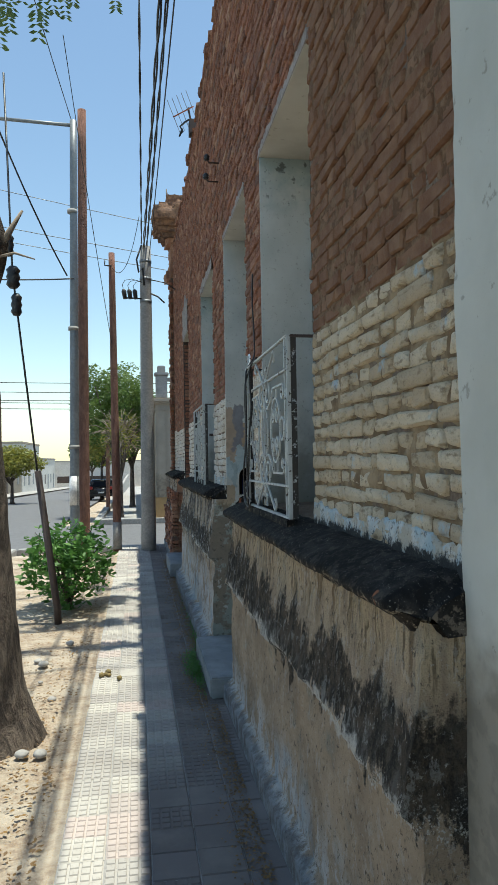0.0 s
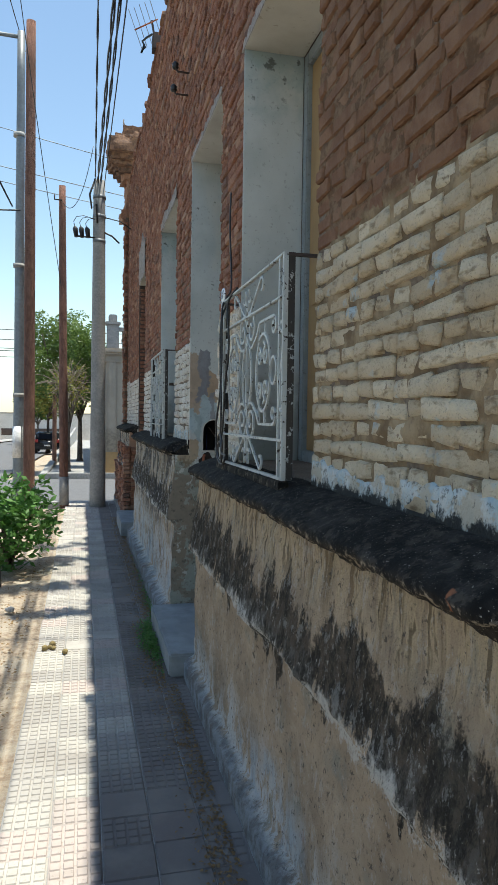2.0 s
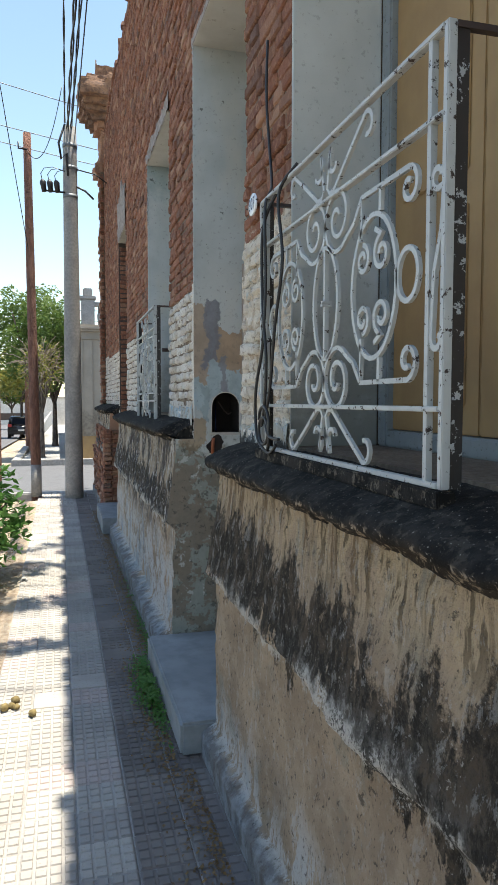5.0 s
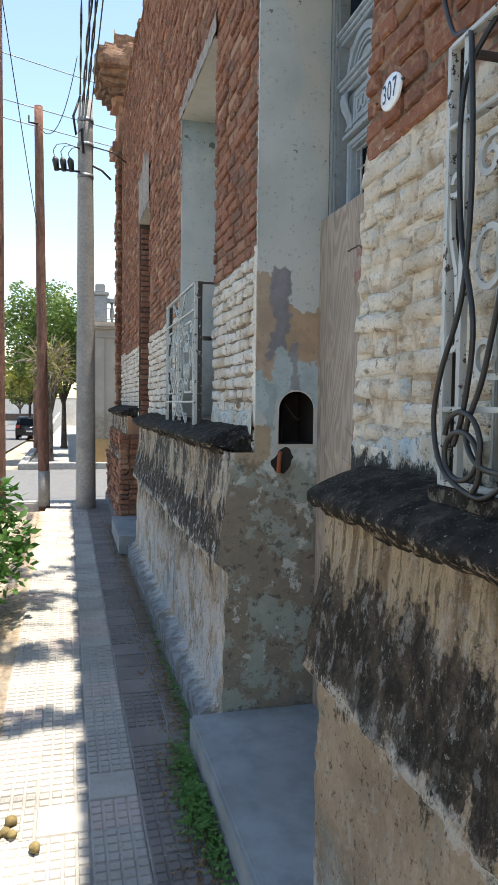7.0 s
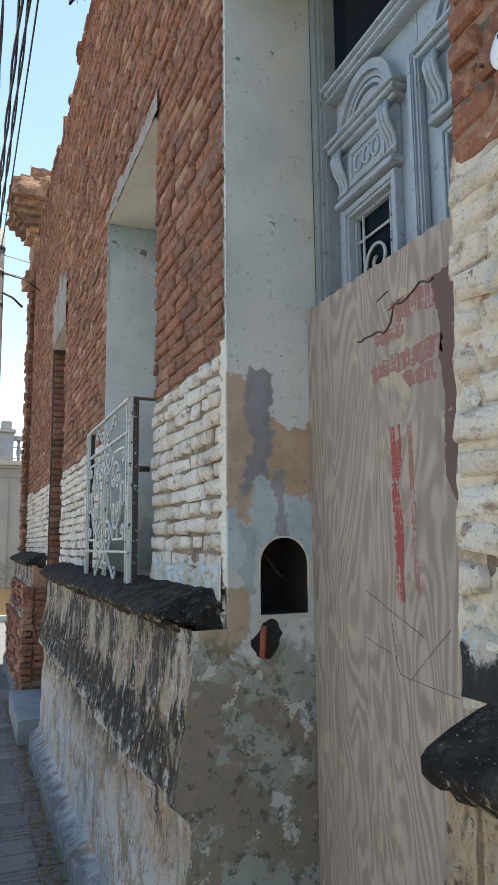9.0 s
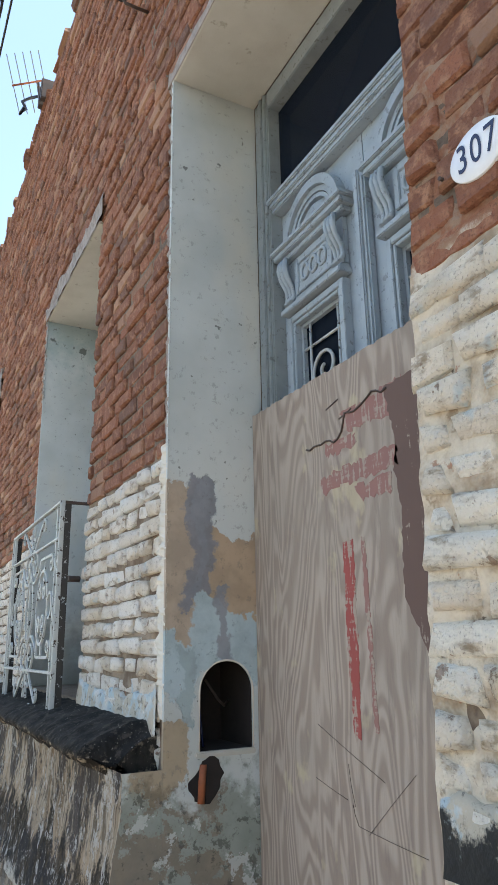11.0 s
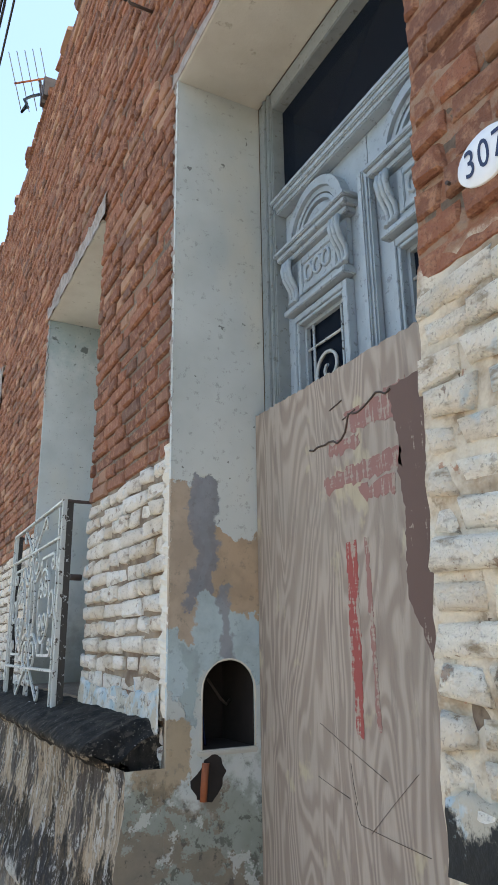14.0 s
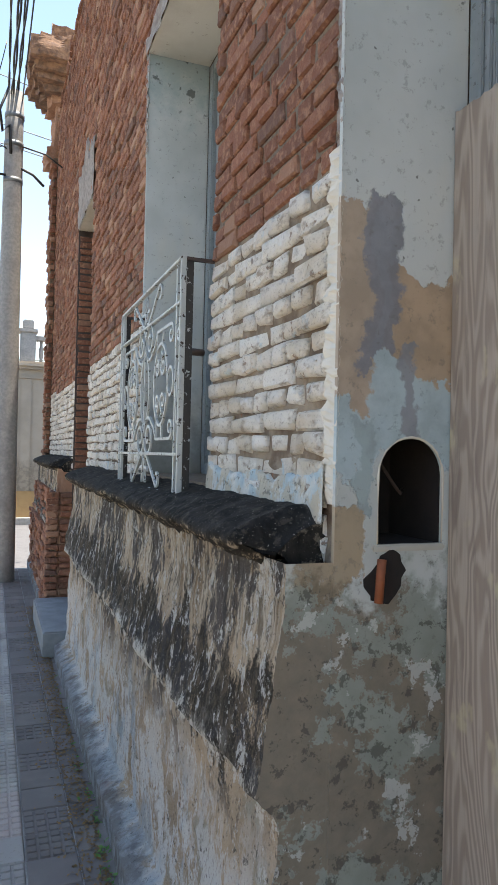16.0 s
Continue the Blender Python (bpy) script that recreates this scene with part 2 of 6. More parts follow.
    c = n.mix(n.math("MULTIPLY", n.step(n.noise(75, n.scaled(n.pos, (1, 1, 0.6)), 5, 0.7), 0.55, 0.66), 0.55), c, (0.11, 0.095, 0.08))
    c = n.mix(n.math("MULTIPLY", n.step(n.noise(48, None, 5, 0.75), 0.61, 0.67), 0.6), c, (0.55, 0.52, 0.46))
    toe = n.math("SUBTRACT", 1.0, n.step(n.math("ADD", z, n.math("MULTIPLY", n.math("SUBTRACT", lump, 0.5), 0.05)), 0.12, 0.15))
    c = n.mix(n.math("MULTIPLY", toe, 0.8), c, n.mix(n.step(lump, 0.42, 0.6), (0.12, 0.125, 0.135), (0.25, 0.28, 0.31)))
    n.bump(n.math("ADD", n.math("MULTIPLY", lump, 0.7), n.math("MULTIPLY", grit, 0.6)), 1.0, 0.035)
    n.b.inputs["Specular IOR Level"].default_value = 0.15
    return n.done(c)


def sill_material():
    n = Nodes("blackened sill", 0.9)
    a, b = n.noise(90, None, 6, 0.7), n.noise(9, n.scaled(n.pos, (1.6, 1, 1)), 5, 0.65)
    c = n.mix(n.step(b, 0.4, 0.66), (0.012, 0.011, 0.010), (0.034, 0.030, 0.026))
    under = n.math("SUBTRACT", 1.0, n.step(n.axis(2, n.geo.outputs["Normal"]), -0.35, 0.25))
    crumb = n.math("MULTIPLY", n.step(n.noise(26, None, 6, 0.75), 0.52, 0.60), n.math("ADD", n.math("MULTIPLY", under, 0.75), 0.12))
    c = n.mix(crumb, c, (0.30, 0.25, 0.19))
    c = n.mix(n.math("MULTIPLY", n.step(n.noise(150, None, 3), 0.66, 0.70), 0.7), c, (0.42, 0.39, 0.34))
    c = n.mix(n.step(n.noise(6, None, 4), 0.70, 0.73), c, (0.27, 0.11, 0.055))
    n.b.inputs["Specular IOR Level"].default_value = 0.12
    n.bump(n.math("ADD", n.math("MULTIPLY", a, 0.5), b), 0.6, 0.01)
    return n.done(c)


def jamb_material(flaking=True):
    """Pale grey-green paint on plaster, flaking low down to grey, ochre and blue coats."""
    n = Nodes("flaking jamb paint" if flaking else "jamb paint", 0.75)
    z = n.axis(2)
    lump, big, fine = n.noise(9, None, 6, 0.62), n.noise(2.2, None, 4), n.noise(90, None, 4)
    c = n.mix(n.step(big, 0.35, 0.7), (0.50, 0.525, 0.51), (0.40, 0.425, 0.41))
    c = n.mix(n.math("MULTIPLY", n.step(n.noise(3, n.scaled(n.pos, (1, 1, 0.5)), 3), 0.5, 0.75), 0.4), c, (0.62, 0.55, 0.42))
    c = n.mix(n.math("MULTIPLY", n.step(n.noise(26, None, 2), 0.72, 0.75), 0.8), c, (0.10, 0.10, 0.09))
    if not flaking:
        ragged_z = n.math("ADD", z, n.math("MULTIPLY", n.math("SUBTRACT", lump, 0.5), 0.9))
        # blue-grey stain with black specks towards the top
        c = n.mix(n.math("MULTIPLY", n.step(ragged_z, 3.3, 3.75), 0.75), c, (0.24, 0.32, 0.33))
        c = n.mix(n.math("MULTIPLY", n.step(ragged_z, 3.2, 3.5), n.math("MULTIPLY", n.step(n.noise(11, None, 4), 0.6, 0.66), 0.8)), c, (0.06, 0.065, 0.06))
        # darker towards the bottom, behind the grille
        c = n.mix(n.math("MULTIPLY", n.math("SUBTRACT", 1.0, n.step(ragged_z, 1.5, 2.1)), 0.8), c, (0.17, 0.17, 0.15))
    gone = 0.0
    if flaking:
        x = n.axis(0)
        wx = n.math("ADD", x, n.math("MULTIPLY", n.math("SUBTRACT", n.noise(8, None, 6, 0.65), 0.5), 0.17))
        wz = n.math("ADD", z, n.math("MULTIPLY", n.math("SUBTRACT", n.noise(7, n.scaled(n.pos, (1, 1, 0.8)), 6, 0.62), 0.5), 0.42))

        def coat(x0, x1, z0, z1):
            e = 0.006
            m = n.math("MULTIPLY", n.step(wx, x0 - e, x0 + e), n.math("SUBTRACT", 1.0, n.step(wx, x1 - e, x1 + e)))
            return n.math("MULTIPLY", m, n.math("MULTIPLY", n.step(wz, z0 - e, z0 + e), n.math("SUBTRACT", 1.0, n.step(wz, z1 - e, z1 + e))))

        for q, col, in (((-0.1, 0.40, 1.60, 1.86), (0.37, 0.46, 0.49)), ((-0.1, 0.085, 1.72, 2.20), (0.40, 0.30, 0.215)),
                        ((0.12, 0.32, 1.80, 2.06), (0.41, 0.285, 0.18)), ((0.055, 0.15, 1.80, 2.22), (0.215, 0.22, 0.245)),
                        ((0.17, 0.21, 1.60, 1.86), (0.24, 0.25, 0.27)), ((-0.1, 0.07, 1.30, 1.52), (0.34, 0.26, 0.17)),
                        ((0.04, 0.09, 1.50, 1.70), (0.29, 0.36, 0.37))):
            m = coat(*q)
            c = n.mix(n.math("MULTIPLY", m, 0.92), c, n.mix(n.step(lump, 0.4, 0.65), col, tuple(v * 0.78 for v in col)))
            gone = n.math("MAXIMUM", gone, m)
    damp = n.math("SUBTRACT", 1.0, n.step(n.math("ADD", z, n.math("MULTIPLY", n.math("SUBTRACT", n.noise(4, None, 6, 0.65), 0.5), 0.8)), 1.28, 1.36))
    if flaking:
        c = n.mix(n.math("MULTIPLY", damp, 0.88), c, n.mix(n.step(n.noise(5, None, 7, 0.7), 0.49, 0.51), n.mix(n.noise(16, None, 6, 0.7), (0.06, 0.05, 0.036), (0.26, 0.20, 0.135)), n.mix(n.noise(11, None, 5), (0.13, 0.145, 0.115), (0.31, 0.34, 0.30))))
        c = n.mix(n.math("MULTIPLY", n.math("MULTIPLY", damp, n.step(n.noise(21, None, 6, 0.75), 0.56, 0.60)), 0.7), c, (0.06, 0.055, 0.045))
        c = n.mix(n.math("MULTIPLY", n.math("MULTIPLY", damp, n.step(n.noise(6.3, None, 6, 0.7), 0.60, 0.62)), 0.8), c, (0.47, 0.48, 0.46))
    c = n.mix(n.math("MULTIPLY", n.step(n.noise(40, None, 5, 0.7), 0.58, 0.66), 0.35), c, (0.12, 0.115, 0.10))
    n.bump(n.math("SUBTRACT", n.math("ADD", n.math("MULTIPLY", fine, 0.2), n.math("MULTIPLY", lump, 0.4)), gone), 0.5, 0.005)
    return n.done(c)


def plaster_material(name, a, b, dirt):
    n = Nodes(name, 0.85)
    lump, big, fine = n.noise(12, None, 5), n.noise(1.6, None, 5), n.noise(110, None, 4)
    c = n.mix(n.step(big, 0.35, 0.7), a, b)
    z = n.axis(2)
    low = n.math("SUBTRACT", 1.0, n.step(n.math("ADD", z, n.math("MULTIPLY", n.noise(3.3, None, 5), 0.7)), 1.45, 1.75))
    c = n.mix(n.math("MULTIPLY", low, 0.85), c, n.mix(n.step(lump, 0.42, 0.58), dirt, tuple(x * 0.7 for x in dirt)))
    c = n.mix(n.math("MULTIPLY", n.step(n.noise(18, None, 5, 0.7), 0.62, 0.68), 0.5), c, tuple(x * 0.6 for x in dirt))
    n.bump(n.math("ADD", n.math("MULTIPLY", fine, 0.3), lump), 0.4, 0.006)
    return n.done(c)


def plywood_material():
    n = Nodes("weathered plywood", 0.8)
    field = n.noise(1.5, n.scaled(n.pos, (1, 2.6, 0.55)), 3, 0.5, 0.5)
    g = n.math("PINGPONG", n.math("MULTIPLY", field, 44.0), 1.0)
    big, fib = n.noise(2.0, None, 4), n.noise(60, n.scaled(n.pos, (1, 3, 0.12)), 4)
    c = n.mix(n.step(g, 0.2, 0.85), (0.265, 0.21, 0.17), (0.385, 0.32, 0.262))
    c = n.mix(n.math("MULTIPLY", n.step(fib, 0.45, 0.7), 0.35), c, (0.29, 0.235, 0.19))
    c = n.mix(n.math("MULTIPLY", n.step(big, 0.45, 0.7), 0.5), c, (0.29, 0.25, 0.205))
    c = n.mix(n.math("MULTIPLY", n.step(n.noise(9, n.scaled(n.pos, (1, 1, 0.6)), 4), 0.60, 0.68), 0.6), c, (0.47, 0.40, 0.26))
    c = n.mix(n.math("MULTIPLY", n.step(n.noise(14, n.scaled(n.pos, (1, 2, 0.3)), 5, 0.7), 0.52, 0.68), 0.5), c, (0.19, 0.15, 0.125))
    n.bump(n.math("ADD", n.math("MULTIPLY", g, 0.3), fib), 0.35, 0.003)
    return n.done(c)


def chipped_paint(name, a, under, own=True, rough=0.5):
    n = Nodes(name, rough)
    v = n.obj if own else n.pos
    chip = n.step(n.noise(45, v, 5, 0.7), 0.59, 0.62)
    c = n.mix(n.step(n.noise(12, v, 3), 0.4, 0.7), a, tuple(x * 0.86 for x in a))
    c = n.mix(chip, c, under)
    n.bump(n.math("SUBTRACT", n.math("MULTIPLY", n.noise(80, v, 3), 0.3), chip), 0.3, 0.002)
    return n.done(c, n.math("ADD", rough, n.math("MULTIPLY", chip, 0.35)))


def tile_material(own):
    n = Nodes("pavement tile single" if own else "pavement tile", 0.85)
    rnd = n.t.nodes.new("ShaderNodeObjectInfo").outputs["Random"] if own else n.geo.outputs["Random Per Island"]
    x = n.axis(0)
    c = n.mix(rnd, (0.44, 0.415, 0.375), (0.32, 0.30, 0.28))
    pink = n.math("MULTIPLY", n.step(n.math("FRACT", n.math("MULTIPLY", rnd, 5.7)), 0.84, 0.86), 0.7)
    c = n.mix(pink, c, (0.44, 0.36, 0.33))
    # worn is the house's shadow band at low y, painted into the tile colour
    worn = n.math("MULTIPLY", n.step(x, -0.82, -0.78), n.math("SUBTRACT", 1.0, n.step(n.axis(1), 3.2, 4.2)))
    # the rows past x = -0.59 are dark brown tiles of their own
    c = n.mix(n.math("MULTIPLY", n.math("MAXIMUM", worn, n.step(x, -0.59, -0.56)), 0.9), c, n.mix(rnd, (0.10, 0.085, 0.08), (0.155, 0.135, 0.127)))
    c = n.mix(n.math("MULTIPLY", n.step(n.noise(3, None, 5), 0.45, 0.7), 0.5), c, (0.25, 0.225, 0.20))
    c = n.mix(n.math("MULTIPLY", n.step(n.noise(55, None, 5), 0.55, 0.72), 0.45), c, (0.19, 0.17, 0.15))
    n.bump(n.noise(140, None, 4), 0.3, 0.003)
    return n.done(c)


def soil_material():
    n = Nodes("soil", 0.95)
    a, b, d = n.noise(26, None, 6, 0.7), n.noise(2.2, None, 4), n.noise(120, None, 4)
    c = n.mix(n.step(a, 0.35, 0.7), (0.46, 0.38, 0.29), (0.26, 0.19, 0.135))
    c = n.mix(n.math("MULTIPLY", n.step(b, 0.45, 0.65), 0.6), c, (0.56, 0.50, 0.41))
    c = n.mix(n.math("MULTIPLY", n.step(d, 0.6, 0.66), 0.6), c, (0.45, 0.28, 0.09))
    n.bump(n.math("ADD", a, d), 0.8, 0.02)
    return n.done(c)


def bark_material(name, a, b):
    n = Nodes(name, 0.95)
    r = n.noise(17, n.scaled(n.pos, (1, 1, 0.25)), 6, 0.75, 1.2)
    c = n.mix(n.step(r, 0.38, 0.62), b, a)
    c = n.mix(n.math("MULTIPLY", n.step(n.noise(3, None, 3), 0.5, 0.7), 0.4), c, tuple(x * 1.4 for x in a))
    n.bump(n.math("ADD", r, n.math("MULTIPLY", n.noise(70, None, 4), 0.4)), 1.0, 0.07)
    return n.done(c)


def leaf_material(name, a, b):
    n = Nodes(name, 0.55)
    c = n.mix(n.geo.outputs["Random Per Island"], a, b)
    n.b.inputs["Transmission Weight"].default_value = 0.0
    tr = n.t.nodes.new("ShaderNodeBsdfTranslucent")
    add = n.t.nodes.new("ShaderNodeMixShader")
    out = n.t.nodes["Material Output"]
    n.put(tr.inputs["Color"], c)
    add.inputs[0].default_value = 0.35
    n.t.links.new(n.b.outputs[0], add.inputs[1])
    n.t.links.new(tr.outputs[0], add.inputs[2])
    n.t.links.new(add.outputs[0], out.inputs["Surface"])
    return n.done(c)


SMEAR, SPLASH = smear_material(), splash_material()
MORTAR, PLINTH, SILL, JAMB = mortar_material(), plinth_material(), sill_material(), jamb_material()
JAMBW = jamb_material(False)
PLASTER = plaster_material("cream wall plaster", (0.50, 0.50, 0.445), (0.42, 0.42, 0.37), (0.24, 0.205, 0.155))
CORNER = plaster_material("rough white edging", (0.62, 0.58, 0.50), (0.50, 0.45, 0.37), (0.35, 0.31, 0.26))
SOFFIT = plaster_material("lintel plaster", (0.56, 0.55, 0.50), (0.42, 0.40, 0.35), (0.4, 0.36, 0.28))
ROUGHCAST = plain("grey rough mortar", (0.34, 0.30, 0.27), (0.22, 0.185, 0.165), 24, 0.95, bump=0.9, dist=0.02)
PLY = plywood_material()
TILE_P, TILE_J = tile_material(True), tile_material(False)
SOIL = soil_material()
CONCRETE = plain("concrete", (0.34, 0.33, 0.315), (0.25, 0.245, 0.24), 30, 0.85)
STEPC = plain("step cement", (0.26, 0.28, 0.295), (0.19, 0.205, 0.215), 9, 0.7, bump=0.1)
ASPHALT = plain("asphalt", (0.15, 0.15, 0.155), (0.10, 0.10, 0.105), 40, 0.9, bump=0.4)
KERB = plain("kerb concrete", (0.38, 0.37, 0.35), (0.27, 0.26, 0.25), 14, 0.85)
IRON = chipped_paint("white painted iron", (0.45, 0.47, 0.46), (0.055, 0.04, 0.032))
DOORP = chipped_paint("blue-grey door paint", (0.31, 0.365, 0.405), (0.22, 0.25, 0.27), False)
FRAMEP = chipped_paint("grey frame paint", (0.24, 0.27, 0.28), (0.17, 0.18, 0.18), False)
OCHRE = plain("ochre panel paint", (0.36, 0.23, 0.10), (0.29, 0.18, 0.08), 4, 0.7)
BROWNW = plain("dark brown wood", (0.07, 0.045, 0.035), (0.045, 0.03, 0.025), 12, 0.6)
BLACK = plain("black rubber", (0.014, 0.014, 0.015), (0.022, 0.022, 0.022), 50, 0.45)
# near-black: the shade inside recesses is put into this colour
DARK = plain("painted cavity shade", (0.02, 0.014, 0.012), (0.012, 0.009, 0.008), 15, 0.9)
RUST = plain("rusty pipe", (0.36, 0.10, 0.035), (0.22, 0.07, 0.03), 30, 0.7)


def worn_paint(name, a, keep):
    n = Nodes(name, 0.8)
    f = n.noise(70, n.scaled(n.pos, (1, 0.8, 0.12)), 5, 0.7)
    h = n.noise(30, n.scaled(n.pos, (1, 0.2, 2.0)), 4, 0.7)
    c = n.mix(n.step(n.math("ADD", f, n.math("MULTIPLY", h, 0.5)), keep, keep + 0.06), a, (0.37, 0.31, 0.25))
    c = n.mix(n.math("MULTIPLY", n.noise(9, None, 3), 0.4), c, tuple(x * 0.6 for x in a))
    return n.done(c)


REDP = worn_paint("faded red paint", (0.32, 0.07, 0.06), 0.78)
PINKP = worn_paint("washed pink paint", (0.29, 0.145, 0.125), 0.78)
BROWNP = worn_paint("brown paint", (0.14, 0.085, 0.068), 0.88)
ENAMEL = plain("white enamel", (0.78, 0.79, 0.80), (0.72, 0.73, 0.75), 20, 0.2, bump=0.02)
NAVY = plain("navy enamel", (0.012, 0.018, 0.06), (0.01, 0.015, 0.05), 20, 0.25, bump=0.02)
STEEL = plain("grey painted steel", (0.22, 0.24, 0.255), (0.17, 0.185, 0.20), 25, 0.5, 0.3)
POLEW = bark_material("reddish pole wood", (0.30, 0.155, 0.115), (0.19, 0.095, 0.07))
BARK = bark_material("grey bark", (0.19, 0.15, 0.12), (0.055, 0.042, 0.035))
TWIG = plain("bare twigs", (0.30, 0.25, 0.20), (0.2, 0.16, 0.13), 30, 0.9)
LEAF = leaf_material("green leaves", (0.07, 0.13, 0.025), (0.15, 0.22, 0.05))
LEAFB = leaf_material("bright shrub leaves", (0.06, 0.17, 0.03), (0.13, 0.27, 0.06))
LEAFY = leaf_material("yellow-green leaves", (0.30, 0.27, 0.05), (0.17, 0.20, 0.05))
LITTER = leaf_material("dry leaf litter", (0.28, 0.17, 0.06), (0.16, 0.10, 0.05))
DUNG = plain("dry dung", (0.25, 0.19, 0.08), (0.16, 0.12, 0.05), 60, 0.9, bump=0.6)
BEIGE = plaster_material("beige facade render", (0.36, 0.31, 0.25), (0.30, 0.26, 0.21), (0.26, 0.22, 0.17))
FARWHITE = plain("pale far render", (0.62, 0.60, 0.56), (0.52, 0.50, 0.46), 3, 0.85)
CARP = plain("black car paint", (0.015, 0.016, 0.018), (0.02, 0.02, 0.022), 5, 0.2, bump=0.0)
TYRE = plain("tyre", (0.02, 0.02, 0.02), None, 50, 0.8)
LAMPRED = plain("red lamp plastic", (0.35, 0.02, 0.02), None, 30, 0.3)
WHITEP = plain("white plate", (0.7, 0.7, 0.7), None, 30, 0.4)


def glass_material(name, tint):
    n = Nodes(name, 0.06)
    n.b.inputs["IOR"].default_value = 1.33
    n.b.inputs["Specular IOR Level"].default_value = 0.12
    n.bump(n.noise(3, None, 2), 0.04, 0.01)
    return n.done(tint)


GLASS = glass_material("dark window glass", (0.006, 0.010, 0.018))


# ---- mesh tools ----
def box(bm, x0, x1, y0, y1, z0, z1, bevel=0.0):
    vs = [bm.verts.new((x, y, z)) for x in (x0, x1) for y in (y0, y1) for z in (z0, z1)]
    fs = [bm.faces.new([vs[i] for i in q]) for q in ((0, 1, 3, 2), (4, 6, 7, 5), (0, 4, 5, 1), (2, 3, 7, 6), (0, 2, 6, 4), (1, 5, 7, 3))]
    if bevel:
        es = list({e for f in fs for e in f.edges})
        bmesh.ops.bevel(bm, geom=es, offset=bevel, segments=2, affect="EDGES")


def tube(bm, pts, r, n=8, closed=False, flat=None):
    """A swept bar. r: one radius or one for each point; flat: (half width, half depth) of a flat bar."""
    pts = [Vector(p) for p in pts]
    rings, side = [], None
    count = len(pts)
    for i, p in enumerate(pts):
        a = pts[(i - 1) % count] if closed or i else pts[0]
        b = pts[(i + 1) % count] if closed or i < count - 1 else pts[-1]
        d = (b - a).normalized()
        if flat:
            side = Vector((1, 0, 0))
        elif side is None:
            side = d.orthogonal().normalized()
        side = (side - d * side.dot(d)).normalized()
        up = d.cross(side)
        if flat:
            ring = [p + side * s * flat[1] + up * u * flat[0] for s, u in ((1, 1), (-1, 1), (-1, -1), (1, -1))]
        else:
            rr = r[i] if isinstance(r, (list, tuple)) else r
            ring = [p + (side * math.cos(2 * math.pi * k / n) + up * math.sin(2 * math.pi * k / n)) * rr for k in range(n)]
        rings.append([bm.verts.new(v) for v in ring])
    n = len(rings[0])
    for i in range(count if closed else count - 1):
        a, b = rings[i], rings[(i + 1) % count]
        for k in range(n):
            f = bm.faces.new((a[k], a[(k + 1) % n], b[(k + 1) % n], b[k]))
            f.smooth = not flat
    if not closed:
        bm.faces.new(rings[0][::-1])
        bm.faces.new(rings[-1])


def prism(bm, outline, axis, lo, hi):
    """A closed outline pushed along an axis: 'x' takes (y, z) points, 'y' (x, z), 'z' (x, y)."""
    def at(p, d):
        return {"x": (d, p[0], p[1]), "y": (p[0], d, p[1]), "z": (p[0], p[1], d)}[axis]
    a = [bm.verts.new(at(p, lo)) for p in outline]
    b = [bm.verts.new(at(p, hi)) for p in outline]
    n = len(outline)
    bm.faces.new(a)
    bm.faces.new(b[::-1])
    for i in range(n):
        bm.faces.new((a[i], b[i], b[(i + 1) % n], a[(i + 1) % n]))


def finish(bm, name, material, smooth=False):
    bmesh.ops.recalc_face_normals(bm, faces=bm.faces)
    me = bpy.data.meshes.new(name)
    if smooth:
        for f in bm.faces:
            f.smooth = True
    bm.to_mesh(me)
    bm.free()
    me.materials.append(material)
    return me


def part(name, bm, material, parent=None, label="", smooth=False):
    ob = new(name, finish(bm, name, material, smooth))
    if parent is not None:
        ob.parent = parent
        ob.matrix_parent_inverse = parent.matrix_basis.inverted()
    return tagged(ob, label)


def thing(name, at, label, category, group="", kind=""):
    ob = new(name)
    ob.empty_display_size = 0.1
    ob.matrix_basis = pose(*at)
    return tagged(ob, label, category, group, kind)


def setting(name, bm, material, label, category, smooth=False):
    return tagged(part(name, bm, material, None, "", smooth), label, category, "", "structure")


def raw(name, verts, faces, material, parent=None, label="", kind=""):
    me = bpy.data.meshes.new(name)
    me.from_pydata(verts, [], faces)
    me.materials.append(material)
    ob = new(name, me)
    if parent is not None:
        ob.parent = parent
        ob.matrix_parent_inverse = parent.matrix_basis.inverted()
    return tagged(ob, label, "", "", kind)


def rough_grid(us, vs, at, amount, scale, keep=None):
    """Verts and faces of a sheet over us x vs through at(u, v), roughened along its normal by noise."""
    verts, faces = [], []
    for u in us:
        for v in vs:
            verts.append(at(u, v))
    m = len(vs)
    for i in range(len(us) - 1):
        for j in range(m - 1):
            faces.append((i * m + j, i * m + j + 1, (i + 1) * m + j + 1, (i + 1) * m + j))
    return verts, faces


def steps(a, b, d):
    n = max(1, round((b - a) / d))
    return [a + (b - a) * i / n for i in range(n + 1)]


# ---- ground, pavement, road ----
def fall(y):
    """The street falls gently past the corner."""
    return 0.0 if y < 14.3 else -0.022 * (y - 14.3)


def sheet(name, xs, ys, z, material, label, category, rough=0.0, scale=3.0):
    verts, faces = rough_grid(xs, ys, lambda x, y: (x, y, z + fall(y) + rough * noise.noise(Vector((x, y, 0)) * scale)), 0, 0)
    return tagged(raw(name, verts, faces, material), label, category, "", "structure")


